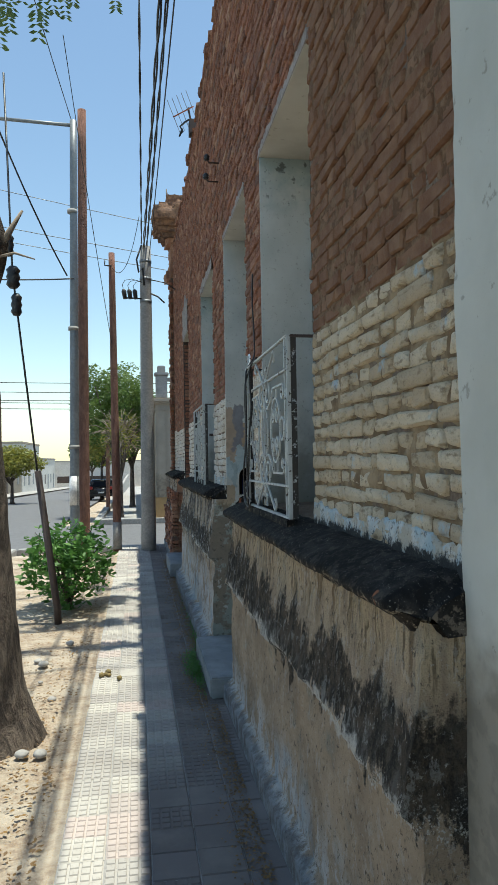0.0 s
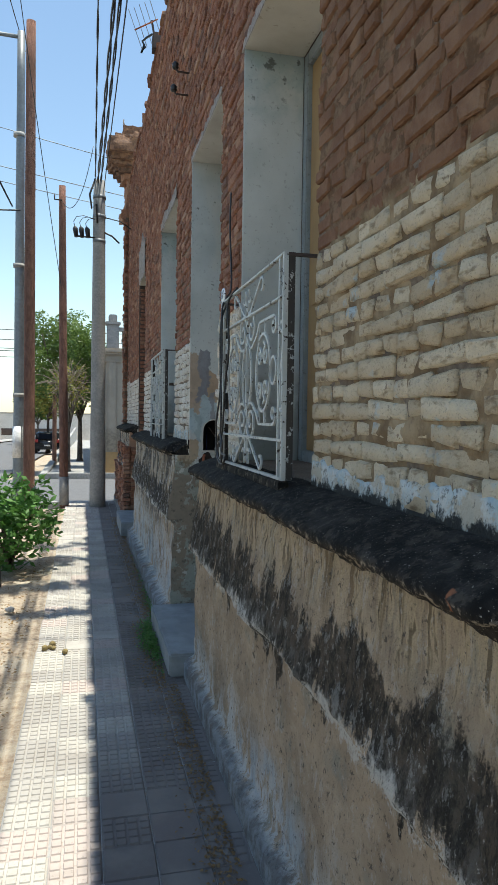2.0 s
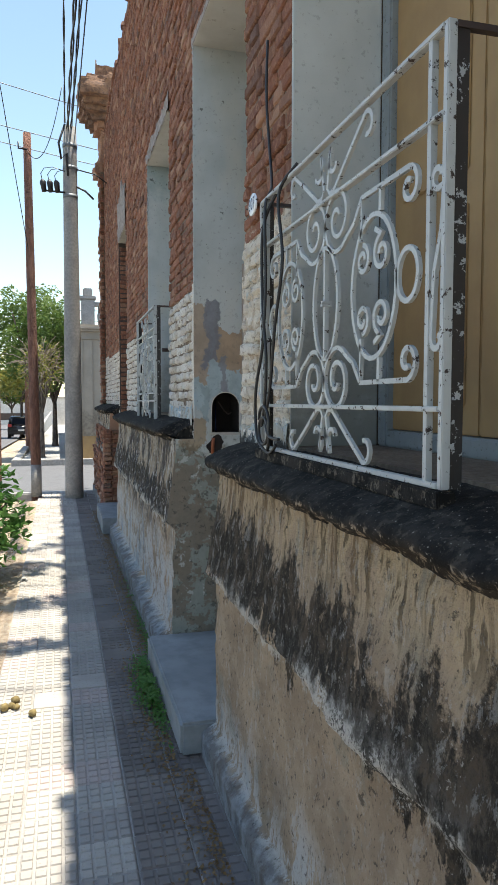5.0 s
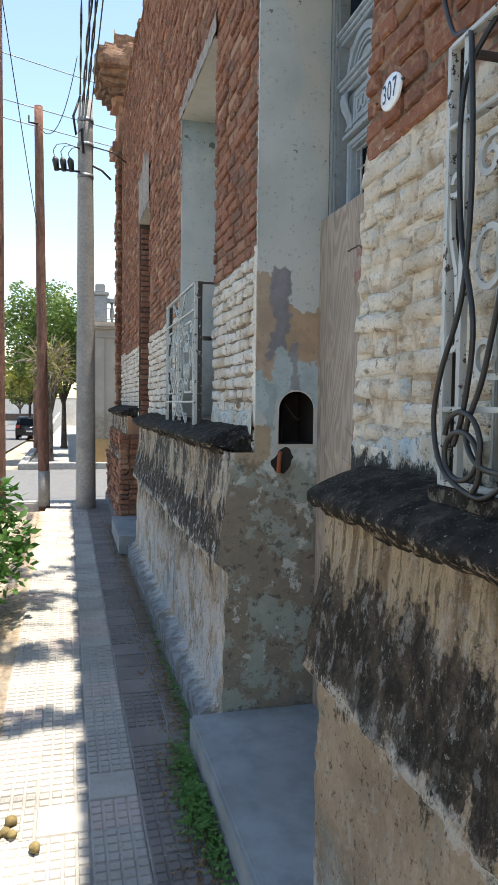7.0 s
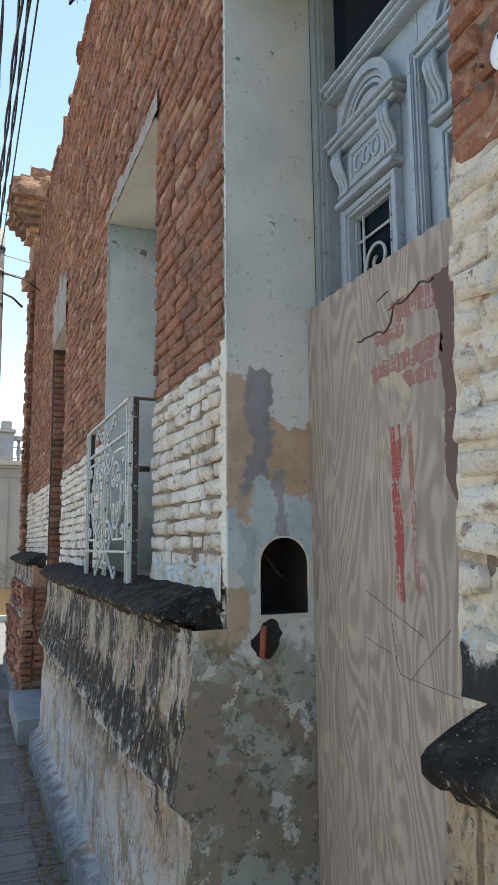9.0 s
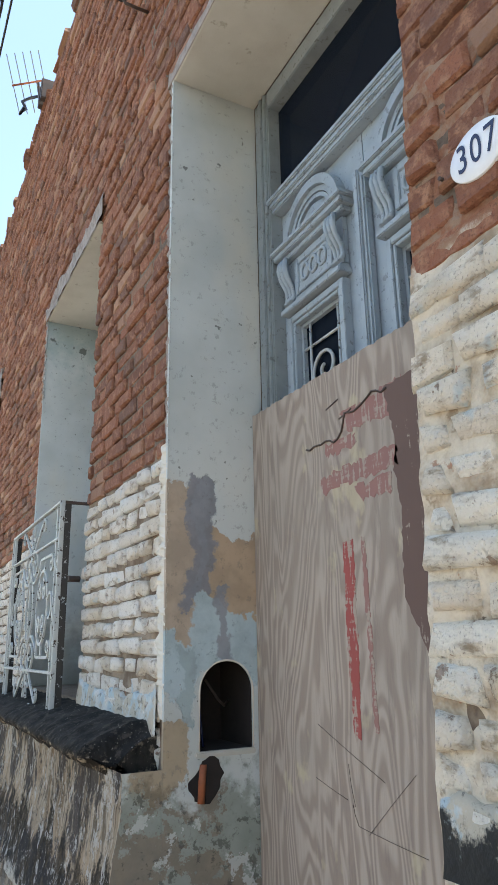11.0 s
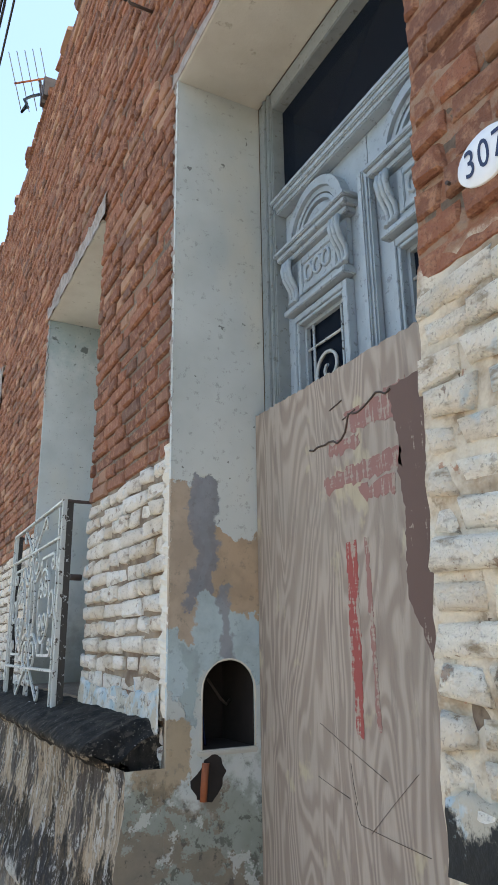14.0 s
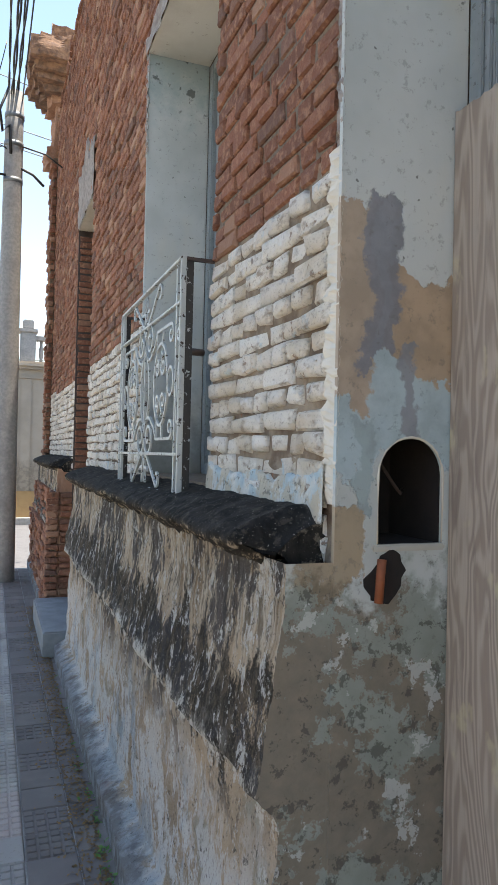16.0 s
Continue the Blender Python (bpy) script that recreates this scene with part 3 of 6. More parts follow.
ground = sheet("ground", [-900, -300, -60, -20, -5, 0.1, 20, 60, 300, 900], [-900, -200, -30, 0, 14.3, 30, 60, 120, 200, 400, 1500], -0.24, SOIL, "dusty ground that runs out to the horizon", "ground")
road = sheet("road", [-11.5, -8, -3.4], steps(-30, 140, 5), -0.14, ASPHALT, "grey worn asphalt street along the pavement", "road", 0.02, 0.6)
road_cross = sheet("road_cross", steps(-3.4, 40, 4), steps(14.55, 23.2, 1.4), -0.136, ASPHALT, "grey asphalt side street past the corner", "road", 0.015, 0.6)
soil = sheet("soil_strip", steps(-3.2, -1.16, 0.085), steps(-6, 13.4, 0.1), -0.012, SOIL, "dry soil strip with litter between pavement and kerb", "soil", 0.035, 2.6)

bm = bmesh.new()
box(bm, -3.42, -3.2, -30, 14.3, -0.24, 0.02, 0.02)
setting("kerb", bm, KERB, "worn concrete kerb along the street", "kerb")
bm = bmesh.new()
box(bm, -3.2, 30, 14.3, 14.52, -0.24, -0.005, 0.02)
setting("kerb_corner", bm, KERB, "concrete kerb at the street corner", "kerb")
bm = bmesh.new()
box(bm, -2.2, 30, 23.3, 23.55, -0.5, -0.16, 0.02)
box(bm, -2.2, -1.95, 23.55, 120, -2.6, -0.16, 0.02)
setting("kerb_far", bm, KERB, "pale concrete kerb across the side street", "kerb")
pave_far = sheet("pavement_far", [-1.96, 0, 10, 30], steps(23.5, 120, 4), -0.03 + 0.04, KERB, "pale pavement across the side street", "pavement")
bm = bmesh.new()
box(bm, -1.17, 0.2, -8, 14.31, -0.22, -0.008)
pavement = setting("pavement", bm, CONCRETE, "narrow tiled pavement beside the brick house", "pavement")

TILE = 0.2


def tile_mesh(kind):
    """A cement tile: 16 small panes (0), long bars (1) or smooth (2)."""
    verts, faces = [], []

    def pad(x0, x1, y0, y1, h):
        k = len(verts)
        b = 0.004
        verts.extend(((x0, y0, -0.008), (x1, y0, -0.008), (x1, y1, -0.008), (x0, y1, -0.008),
                      (x0 + b, y0 + b, h), (x1 - b, y0 + b, h), (x1 - b, y1 - b, h), (x0 + b, y1 - b, h)))
        faces.append((k + 4, k + 5, k + 6, k + 7))
        for i in range(4):
            j = (i + 1) % 4
            faces.append((k + i, k + j, k + 4 + j, k + 4 + i))

    e = TILE / 2 - 0.002
    pad(-e, e, -e, e, -0.0045 if kind < 2 else 0.0)
    if kind == 0:
        for i in range(4):
            for j in range(4):
                x, y = -e + i * e / 2, -e + j * e / 2
                pad(x + 0.0035, x + e / 2 - 0.0035, y + 0.004, y + e / 2 - 0.004, 0.001)
    if kind == 1:
        for i in range(4):
            x = -e + i * e / 2
            pad(x + 0.0035, x + e / 2 - 0.0035, -e, e, 0.001)
    return verts, faces


def lay_tiles():
    meshes = []
    for k in range(3):
        v, f = tile_mesh(k)
        me = bpy.data.meshes.new("tile")
        me.from_pydata(v, [], f)
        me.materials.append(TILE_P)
        meshes.append((me, v, f))
    rng = random.Random(4)
    far_v, far_f = [], []
    count = 0
    for j in range(-20, 72):
        for i in range(6):
            x, y = -1.07 + i * TILE, j * TILE + 0.1
            k = 0
            if i == 4 and y > 5.6:
                k = 2
            if y > 9.6 and rng.random() < 0.5:
                k = 1
            if y < 3.4 and i > 1 and rng.random() < 0.85:
                k = 2
            if y > 6.0 and i > 2 and rng.random() < 0.5:
                k = 2
            if rng.random() < 0.05:
                k = 2
            z = rng.uniform(-0.002, 0.002)
            me, v, f = meshes[k]
            m = pose(x, y, z, rng.uniform(-0.5, 0.5), rng.uniform(-0.5, 0.5), rng.uniform(-0.6, 0.6))
            if 2.2 < y < 12.0 and i < 6:
                ob = new("tile", me)
                ob.parent, ob.matrix_basis = pavement, m
                count += 1
            else:
                n = len(far_v)
                far_v.extend(m @ Vector(p) for p in v)
                far_f.extend(tuple(n + q for q in face) for face in f)
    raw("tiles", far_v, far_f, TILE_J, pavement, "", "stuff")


# ---- the brick house front ----
TOP, COURSE, Y0, Y1 = 6.16, 0.0625, 1.30, 14.8
OPEN = [(2.83, 4.09, 1.44, 3.70), (4.75, 5.957, 0.0, 3.75), (6.96, 8.21, 1.50, 3.76), (10.4, 11.4, 0.0, 3.75)]


def wall_body():
    bm = bmesh.new()
    f, b = 0.0125, 0.42
    ends = [Y0] + [v for o in OPEN for v in o[:2]] + [Y1]
    for a, c in zip(ends[::2], ends[1::2]):
        if abs(a - 5.957) < 0.01:
            box(bm, f, b, a, c, 0, 1.40)
            box(bm, f, b, a, c, 1.68, TOP)
            box(bm, f, 0.10, a, c, 1.40, 1.68)
            box(bm, 0.29, b, a, c, 1.40, 1.68)
            box(bm, 0.10, 0.29, a + 0.24, c, 1.40, 1.68)
        else:
            box(bm, f, b, a, c, 0, TOP)
    for y0, y1, z0, z1 in OPEN:
        box(bm, f, b, y0, y1, z1, TOP)
        if z0 > 0:
            box(bm, f, b, y0, y1, 0, z0)
    return setting("wall_front", bm, MORTAR, "old brick house front, lower courses limewashed, upper ones bare red", "wall")


wall_front = wall_body()


def batter(z):
    """The pier beside the door thickens towards its foot."""
    return max(0.0, min(0.07, (2.8 - z) * 0.053))


bm = bmesh.new()
prism(bm, [(4.74, 0.152), (4.75 + batter(0.2), 0.152), (4.75 + batter(1.4), 1.4), (4.745, 2.8)], "x", 0.014, 0.29)
part("pier_foot", bm, SMEAR, wall_front, "rough limewashed reveal")


def brick_shape(w, h, rng, deep, worn):
    """Verts of one brick laid in the x = 0 plane, centred on y and z."""
    j = lambda s: rng.uniform(-s, s)
    a, c = w / 2 - 0.008, h / 2 - 0.006
    s = 0.004 + worn * 0.009
    out, bev = [], 0.005 + worn * 0.0035
    q = ((-1, -1), (1, -1), (1, 1), (-1, 1))
    out += [(0.04, y * a, z * c) for y, z in q]
    ring = [(y * a + j(s), z * c + j(s * 0.7)) for y, z in q]
    out += [(0.006 + worn * 0.004 + deep, y, z) for y, z in ring]
    out += [(deep + j(0.003), y - math.copysign(bev, y), z - math.copysign(bev * 0.8, z)) for y, z in ring]
    return out


BRICK_FACES = [(8, 9, 10, 11)] + [(4 + i, 4 + (i + 1) % 4, 8 + (i + 1) % 4, 8 + i) for i in range(4)] + [(i, (i + 1) % 4, 4 + (i + 1) % 4, 4 + i) for i in range(4)]


def lay_bricks():
    rng = random.Random(11)
    pool = {}
    sets = {"white": ([], []), "red": ([], [])}
    singles = 0
    first = 1.36
    rows = int((TOP - first) / COURSE)
    for r in range(rows):
        z = first + (r + 0.5) * COURSE
        header = r % 2 == 0
        w = 0.122 if header else 0.24
        spans, a = [], Y0
        for y0, y1, z0, z1 in OPEN:
            if z0 - 0.02 < z < z1 + 0.02:
                spans.append((a, y0 + 0.004 + (batter(z) if abs(y0 - 4.75) < 0.01 else 0.0)))
                a = y1 - 0.004 if abs(y1 - 5.957) > 0.01 else 6.0
        spans.append((a, Y1))
        for a, b in spans:
            y = a
            while y < b - 0.02:
                ww = w * rng.uniform(0.85, 1.15) * (0.5 if not header and rng.random() < 0.14 else 1.0)
                if y == a and not header:
                    ww *= 0.78
                e = min(y + ww, b)
                if b - e < 0.05:
                    e = b
                line = 2.325 + 0.02 * noise.noise(Vector((y * 0.9, 3.1, 0)))
                white = z < line
                worn = 1.0 if white else 0.45
                deep = rng.uniform(-0.008, 0.009) - (0.003 if white else 0.0)
                c = (y + e) / 2
                near = z < 2.58 and (c < 2.83 or 4.09 < c < 4.9 or 5.95 < c < 6.96) and singles < 330
                if near:
                    key = (white, round((e - y) * 40), rng.randrange(4))
                    if key not in pool:
                        me = bpy.data.meshes.new("brick")
                        me.from_pydata(brick_shape(e - y, COURSE, rng, 0.0, worn), [], BRICK_FACES)
                        me.materials.append(WHITE_P if white else RED_P)
                        for p in me.polygons:
                            p.use_smooth = white and e < 5.0
                        pool[key] = me
                    ob = new("brick", pool[key])
                    ob.parent = wall_front
                    ob.matrix_basis = pose(deep, c, z, rng.uniform(-1, 1), rng.uniform(-2, 2), rng.uniform(-1.2, 1.2))
                    singles += 1
                else:
                    vs, fs = sets["white" if white else "red"]
                    n = len(vs)
                    tilt = rng.uniform(-0.02, 0.02)
                    vs.extend((p[0], p[1] + c, p[2] + z + p[1] * tilt) for p in brick_shape(e - y, COURSE, rng, deep, worn))
                    fs.extend(tuple(n + q for q in f) for f in BRICK_FACES)
                y = e
    # mortar smeared over the joints of the three near piers
    for y0, y1, z1, base, lumpy in ((Y0, 2.825, 3.6, 0.0085, 0.011), (4.095, 4.752, 3.4, 0.0065, 0.009), (5.96, 6.955, 2.34, 0.0095, 0.003)):
        smear_v, smear_f = rough_grid(steps(y0, y1, 0.018), steps(1.36, z1, 0.0125),
                                      lambda y, z: (base + (0.005 if z > 2.345 and y0 > 4 else 0.0) + lumpy * noise.noise(Vector((y * 8, z * 13, y0))) + lumpy * 0.45 * noise.noise(Vector((y * 31, z * 37, y0))),
                                                    y + (batter(z) * max(0.0, (y - 4.5) / 0.252) if y0 == 4.095 else 0.0), z), 0, 0)
        sheet_ob = raw("mortar_smear", smear_v, smear_f, SMEAR, wall_front, "mortar and limewash smeared over the joints")
        for p in sheet_ob.data.polygons:
            p.use_smooth = True
    # ragged blue wash along the foot of the piers
    for y0, y1, z0 in ((Y0 + 0.01, 2.80, 1.385), (4.11, 4.80, 1.385), (6.0, 6.93, 1.45)):
        us = steps(y0, y1, 0.011)
        proud = -0.013
        tops = [z0 + 0.125 + 0.05 * noise.noise(Vector((y * 4, z0, 1))) + 0.02 * noise.noise(Vector((y * 23, z0, 2))) for y in us]
        wash_v, wash_f = rough_grid(list(range(len(us))), [0, 0.2, 0.4, 0.6, 0.8, 0.97, 1.0],
                                    lambda i, k: (proud + 0.006 * noise.noise(Vector((us[i] * 15, k * 3, z0))) + 0.006 * k * k + (0.02 if k == 1.0 else 0.0), us[i], z0 + (tops[i] - z0) * k), 0, 0)
        wash_ob = raw("foot_wash", wash_v, wash_f, SPLASH, wall_front, "blue-white wash blackened by mould")
        for p in wash_ob.data.polygons:
            p.use_smooth = True
    raw("limewashed_bricks", *sets["white"], WHITE_J, wall_front, "", "stuff")
    raw("red_bricks", *sets["red"], RED_J, wall_front, "", "stuff")
    # parapet: header course on top, with gaps and stubs
    vs, fs = [], []
    y = Y0
    while y < Y1 - 0.3:
        ww = rng.uniform(0.12, 0.27)
        lift = rng.uniform(0.0, 0.03)
        if rng.random() < 0.86:
            n = len(vs)
            vs.extend(((p[0] * 4.0 - 0.012), p[1] + y + ww / 2, p[2] + TOP + 0.03 + lift * 0.3) for p in brick_shape(ww, 0.07, rng, 0, 1))
            fs.extend(tuple(n + q for q in f) for f in BRICK_FACES)
            fs.append((n + 2, n + 3, n + 7, n + 6))
        y += ww
    for y in (4.3, 7.1, 9.85, 12.5):
        for k in range(2):
            n = len(vs)
            vs.extend((p[0] * 3 - 0.035, p[1] + y, p[2] + TOP - 0.01 + 0.06 * k) for p in brick_shape(0.15, 0.075, rng, 0, 1))
            fs.extend(tuple(n + q for q in f) for f in BRICK_FACES)
    raw("parapet_bricks", vs, fs, RED_J, wall_front, "weathered brick coping", "stuff")


# plastered neighbour
verts, faces = rough_grid([-9, -6, -3] + steps(-1.5, Y0, 0.05), steps(-0.1, 7.0, 0.07),
                          lambda y, z: (-0.022 + 0.006 * noise.noise(Vector((y, z, 0)) * 2.2) + 0.003 * noise.noise(Vector((y, z, 4)) * 11), y + (0.012 * noise.noise(Vector((z * 6, 1, 0))) if y > Y0 - 0.03 else 0), z), 0, 0)
wall_neighbour = tagged(raw("wall_neighbour", verts, faces, PLASTER), "cream plastered neighbouring wall, dirty towards the pavement", "wall", "", "structure")
bm = bmesh.new()
box(bm, -0.012, 0.4, -9, Y0 - 0.004, -0.1, 7.0)
part("backing", bm, PLASTER, wall_neighbour)
# closing walls of the house
bm = bmesh.new()
box(bm, 0.43, 9, Y1 - 0.3, Y1, -0.1, TOP)
box(bm, 8.7, 9, -9, Y1 - 0.3, -0.1, TOP)
setting("wall_side", bm, MORTAR, "plain side wall of the brick house on the side street", "wall")
bm = bmesh.new()
box(bm, 0.43, 8.7, -9, Y1 - 0.3, 5.6, 5.8)
setting("ceiling", bm, PLASTER, "flat roof slab of the brick house", "roof")
bm = bmesh.new()
# added near-black sheet that keeps the openings dark
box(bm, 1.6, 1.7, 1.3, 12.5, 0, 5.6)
setting("wall_inner", bm, DARK, "near-black partition added behind the openings", "wall")

# opening linings: jamb and lintel plaster
IN = 0.335


def reveals():
    for k, (y0, y1, z0, z1) in enumerate(OPEN):
        dep = IN if k < 3 else 0.3
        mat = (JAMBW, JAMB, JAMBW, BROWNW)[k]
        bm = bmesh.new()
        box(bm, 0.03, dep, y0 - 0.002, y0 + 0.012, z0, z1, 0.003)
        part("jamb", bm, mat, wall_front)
        bm = bmesh.new()
        if k == 1:
            a, b = y1 - 0.014, y1
            box(bm, -0.006, dep, a, b, 0.0, 1.406)
            box(bm, -0.006, 0.105, a, b, 1.406, 1.70)
            box(bm, 0.284, dep, a, b, 1.406, 1.70)
            box(bm, -0.006, dep, a, b, 1.70, z1)
            arc = [(0.1945 + 0.0895 * math.cos(math.pi * i / 14), 1.57 + 0.09 * math.sin(math.pi * i / 14)) for i in range(15)]
            for p, q in zip(arc, arc[1:]):
                prism(bm, [p, (p[0], 1.70), (q[0], 1.70), q], "y", a, b)
        else:
            box(bm, -0.004, dep, y1 - 0.012, y1 + 0.002, z0, z1, 0.003)
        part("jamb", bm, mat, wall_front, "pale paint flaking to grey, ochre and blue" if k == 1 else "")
        bm = bmesh.new()
        box(bm, -0.006, dep, y0 + 0.012, y1 - 0.012, z1 - 0.014, z1 + 0.002, 0.003)
        part("lintel", bm, SOFFIT, wall_front)
        # broken plaster fringe over the opening
        if k == 3:
            rng = random.Random(17)
            vs, fs = [], []
            for r in range(int(3.7 / COURSE)):
                for i in range(2):
                    n = len(vs)
                    vs.extend((0.075 + p[1] + 0.145 * i, y1 - 0.02 + p[0], p[2] + (r + 0.5) * COURSE) for p in brick_shape(0.14, COURSE, rng, rng.uniform(-0.012, 0.006), 0.6))
                    fs.extend(tuple(n + q for q in f) for f in BRICK_FACES)
            raw("reveal_bricks", vs, fs, RED_J, wall_front, "bare brick reveal", "stuff")
        if k in (2, 3):
            high = 0.16 if k == 2 else 0.75
            us, ws = steps(y0 - 0.06, y1 + 0.05, 0.03), steps(0, 1, 0.06)
            v, f = rough_grid(us, ws, lambda y, w: (-0.012 + 0.012 * noise.noise(Vector((y * 9, w * 8 * high, k))) + (0.03 if w == 1.0 else 0.0), y,
                                                    z1 - 0.012 + w * high * (0.7 + 0.45 * noise.noise(Vector((y * 4, k, 1))) + 0.2 * noise.noise(Vector((y * 19, k, 1))))), 0, 0)
            raw("mortar_patch", v, f, ROUGHCAST, wall_front, "rough grey mortar over the lintel")
        if k < 2:
            rng = random.Random(k)
            pts = [(y0 - 0.03, z1 - 0.01)]
            y = y0 - 0.03
            while y < y1 + 0.04:
                pts.append((y, z1 + 0.02 + rng.uniform(0, 0.03) + 0.05 * max(0.0, noise.noise(Vector((y * 2.5, k, 0))))))
                y += 0.035
            pts.append((y1 + 0.04, z1 - 0.01))
            bm = bmesh.new()
            prism(bm, pts, "x", -0.009, 0.015)
            part("plaster_fringe", bm, ROUGHCAST, wall_front, "chipped plaster over the opening")


reveals()


def edging(y0, y1, z0, z1, side):
    """A ragged upright strip of lime plaster on a pier's edge."""
    verts, faces = rough_grid(steps(z0, z1, 0.009), [0, 0.25, 0.5, 0.75, 1.0],
                              lambda z, u: (-0.004 - 0.012 * noise.noise(Vector((z * 33, u * 4, y0))) - 0.006 * noise.noise(Vector((z * 90, u * 9, y0))) * (1 if u < 1 else 0) + (0.02 if u == 1 else 0),
                                            y0 + (y1 - y0) * u * (1 + 0.5 * noise.noise(Vector((z * 9, 2, y0))) + 0.35 * noise.noise(Vector((z * 37, 5, y0)))) if side > 0 else y1 - (y1 - y0) * u * (1 + 0.35 * noise.noise(Vector((z * 5, 2, y1)))), z), 0, 0)
    raw("edging", verts, faces, CORNER if z0 < 2 else ROUGHCAST, wall_front, "rough crumbling plaster edge")


edging(5.942, 6.035, 1.5, 2.33, 1)
edging(5.942, 5.985, 2.33, 3.75, 1)
edging(8.19, 8.26, 3.2, 3.76, 1)


# ---- plinth and sills ----
def plinth_x(y, z, seed):
    lip = 0.83 + 0.05 * noise.noise(Vector((y * 1.7, seed, 0))) + 0.018 * noise.noise(Vector((y * 9, seed, 2)))
    toe = -0.21 if seed == 3.0 else -0.245
    if z < 0.10:
        x = toe
    elif z < 0.115:
        x = toe
    elif z < 0.14:
        x = toe + (z - 0.115) / 0.025 * (-0.16 - toe)
    elif z < lip - 0.03:
        x = -0.155 + 0.02 * (z - 0.14) / 0.7
    elif z < lip + 0.015:
        x = -0.135 - 0.055 * (z - lip + 0.03) / 0.045
    else:
        u = min(1.0, (z - lip) / 0.5)
        x = -0.19 + 0.06 * math.sin(u * 1.5) + 0.005 * noise.noise(Vector((y * 17, z * 0.7, seed))) * min(1.0, max(0.0, (u - 0.5) * 4))
    v = Vector((y, z, seed))
    if z < 0.14:
        return x + 0.012 * noise.noise(Vector((y * 2.2, 0, seed))) + 0.003 * noise.noise(v * 9)
    rough = 0.016 * noise.noise(v * 3.1) + 0.010 * noise.noise(v * 11) + 0.006 * noise.noise(v * 27)
    return x + rough * (1.0 if z > 0.01 else 0.3)


def plinth(name, y0, y1, dz, seed, end_mat, label):
    zs = steps(0.0, 1.37 + dz, 0.021)
    ys = steps(y0, y1, 0.024)
    n, m = len(ys), len(zs)
    verts = [(plinth_x(y, z, seed), y, z) for y in ys for z in zs]
    faces = [(i * m + j, i * m + j + 1, (i + 1) * m + j + 1, (i + 1) * m + j) for i in range(n - 1) for j in range(m - 1)]
    ob = raw(name, verts, faces, PLINTH)
    for p in ob.data.polygons:
        p.use_smooth = True
    tagged(ob, label, "plinth", "", "structure")
    for y, mat in ((y0, end_mat), (y1, PLINTH)):
        v = [(plinth_x(y, z, seed), y, z) for z in zs] + [(0.03, y, zs[-1]), (0.03, y, 0)]
        raw("end_face", v, [tuple(range(len(v)))], mat, ob)
    # sill with lumpy nosing
    prof = [(0.02, 1.49), (-0.05, 1.48), (-0.11, 1.462), (-0.16, 1.442), (-0.195, 1.425), (-0.212, 1.408), (-0.208, 1.39), (-0.19, 1.378), (-0.165, 1.372), (-0.145, 1.352), (-0.12, 1.335), (0.02, 1.335)]
    sv, sf = [], []
    y0 += 0.085 if seed == 7.0 else 0.0
    ys = steps(y0 - 0.012, y1 + 0.012, 0.022)
    for y in ys:
        bite = max(0.0, noise.noise(Vector((y * 2.3, seed, 9)))) * 0.02
        wave = 0.006 * abs(math.sin(y * 22)) if dz > -0.01 else 0.0
        for x, z in prof:
            v = Vector((x * 6, y * 5, z * 6 + seed))
            k = 0.009 * noise.noise(v * 1.1) + 0.006 * noise.noise(v * 3.3) + 0.004 * noise.noise(v * 9)
            end = min(1.0, 0.55 + (min(y - y0, y1 - y) + 0.012) * 7)
            sv.append(((x + k + bite * (x < -0.15)) * (end if x < 0 else 1), y, z + dz + k * 0.9 + wave * (x < -0.03) - (1 - end) * 0.08 * (z > 1.4)))
    m = len(prof)
    for i in range(len(ys) - 1):
        for j in range(m - 1):
            sf.append((i * m + j, i * m + j + 1, (i + 1) * m + j + 1, (i + 1) * m + j))
    sf += [tuple(range(m)), tuple(range((len(ys) - 1) * m, len(ys) * m))]
    s = raw("sill", sv, sf, SILL, ob, "mould-blackened sloping sill with a lumpy nosing")
    for p in s.data.polygons:
        p.use_smooth = len(p.vertices) == 4
    return ob


plinth_1 = plinth("plinth_1", Y0 + 0.003, 4.70, -0.06, 3.0, PLINTH, "mould-stained rendered plinth under the first window")
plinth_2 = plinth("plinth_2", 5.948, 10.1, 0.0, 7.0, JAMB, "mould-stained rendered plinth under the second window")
plinth_3 = plinth("plinth_3", 11.5, Y1 - 0.3, 0.06, 12.0, RED_J, "crumbling plinth with bare brick near the corner")

# joined courses of bare brick at the foot of the far plinth
vs, fs = [], []
rng = random.Random(5)
for r in range(19):
    y = 11.46
    while y < Y1 - 0.3:
        w = rng.uniform(0.2, 0.27)
        n = len(vs)
        vs.extend((p[0] - 0.225 + 0.05 * (r > 12), p[1] + y + w / 2, p[2] + 0.05 + r * COURSE) for p in brick_shape(w, COURSE, rng, rng.uniform(-0.02, 0.02), 1))
        fs.extend(tuple(n + q for q in f) for f in BRICK_FACES)
        y += w
raw("bare_bricks", vs, fs, RED_J, plinth_3, "", "stuff")
vs, fs = [], []
for r in range(19):
    for k in range(2):
        n = len(vs)
        vs.extend((-0.11 + p[1] + 0.13 * (k - 0.5), 11.47 + p[0], p[2] + 0.05 + r * COURSE) for p in brick_shape(0.13, COURSE, rng, rng.uniform(-0.02, 0.01), 1))
        fs.extend(tuple(n + q for q in f) for f in BRICK_FACES)
raw("bare_end_bricks", vs, fs, RED_J, plinth_3, "", "stuff")

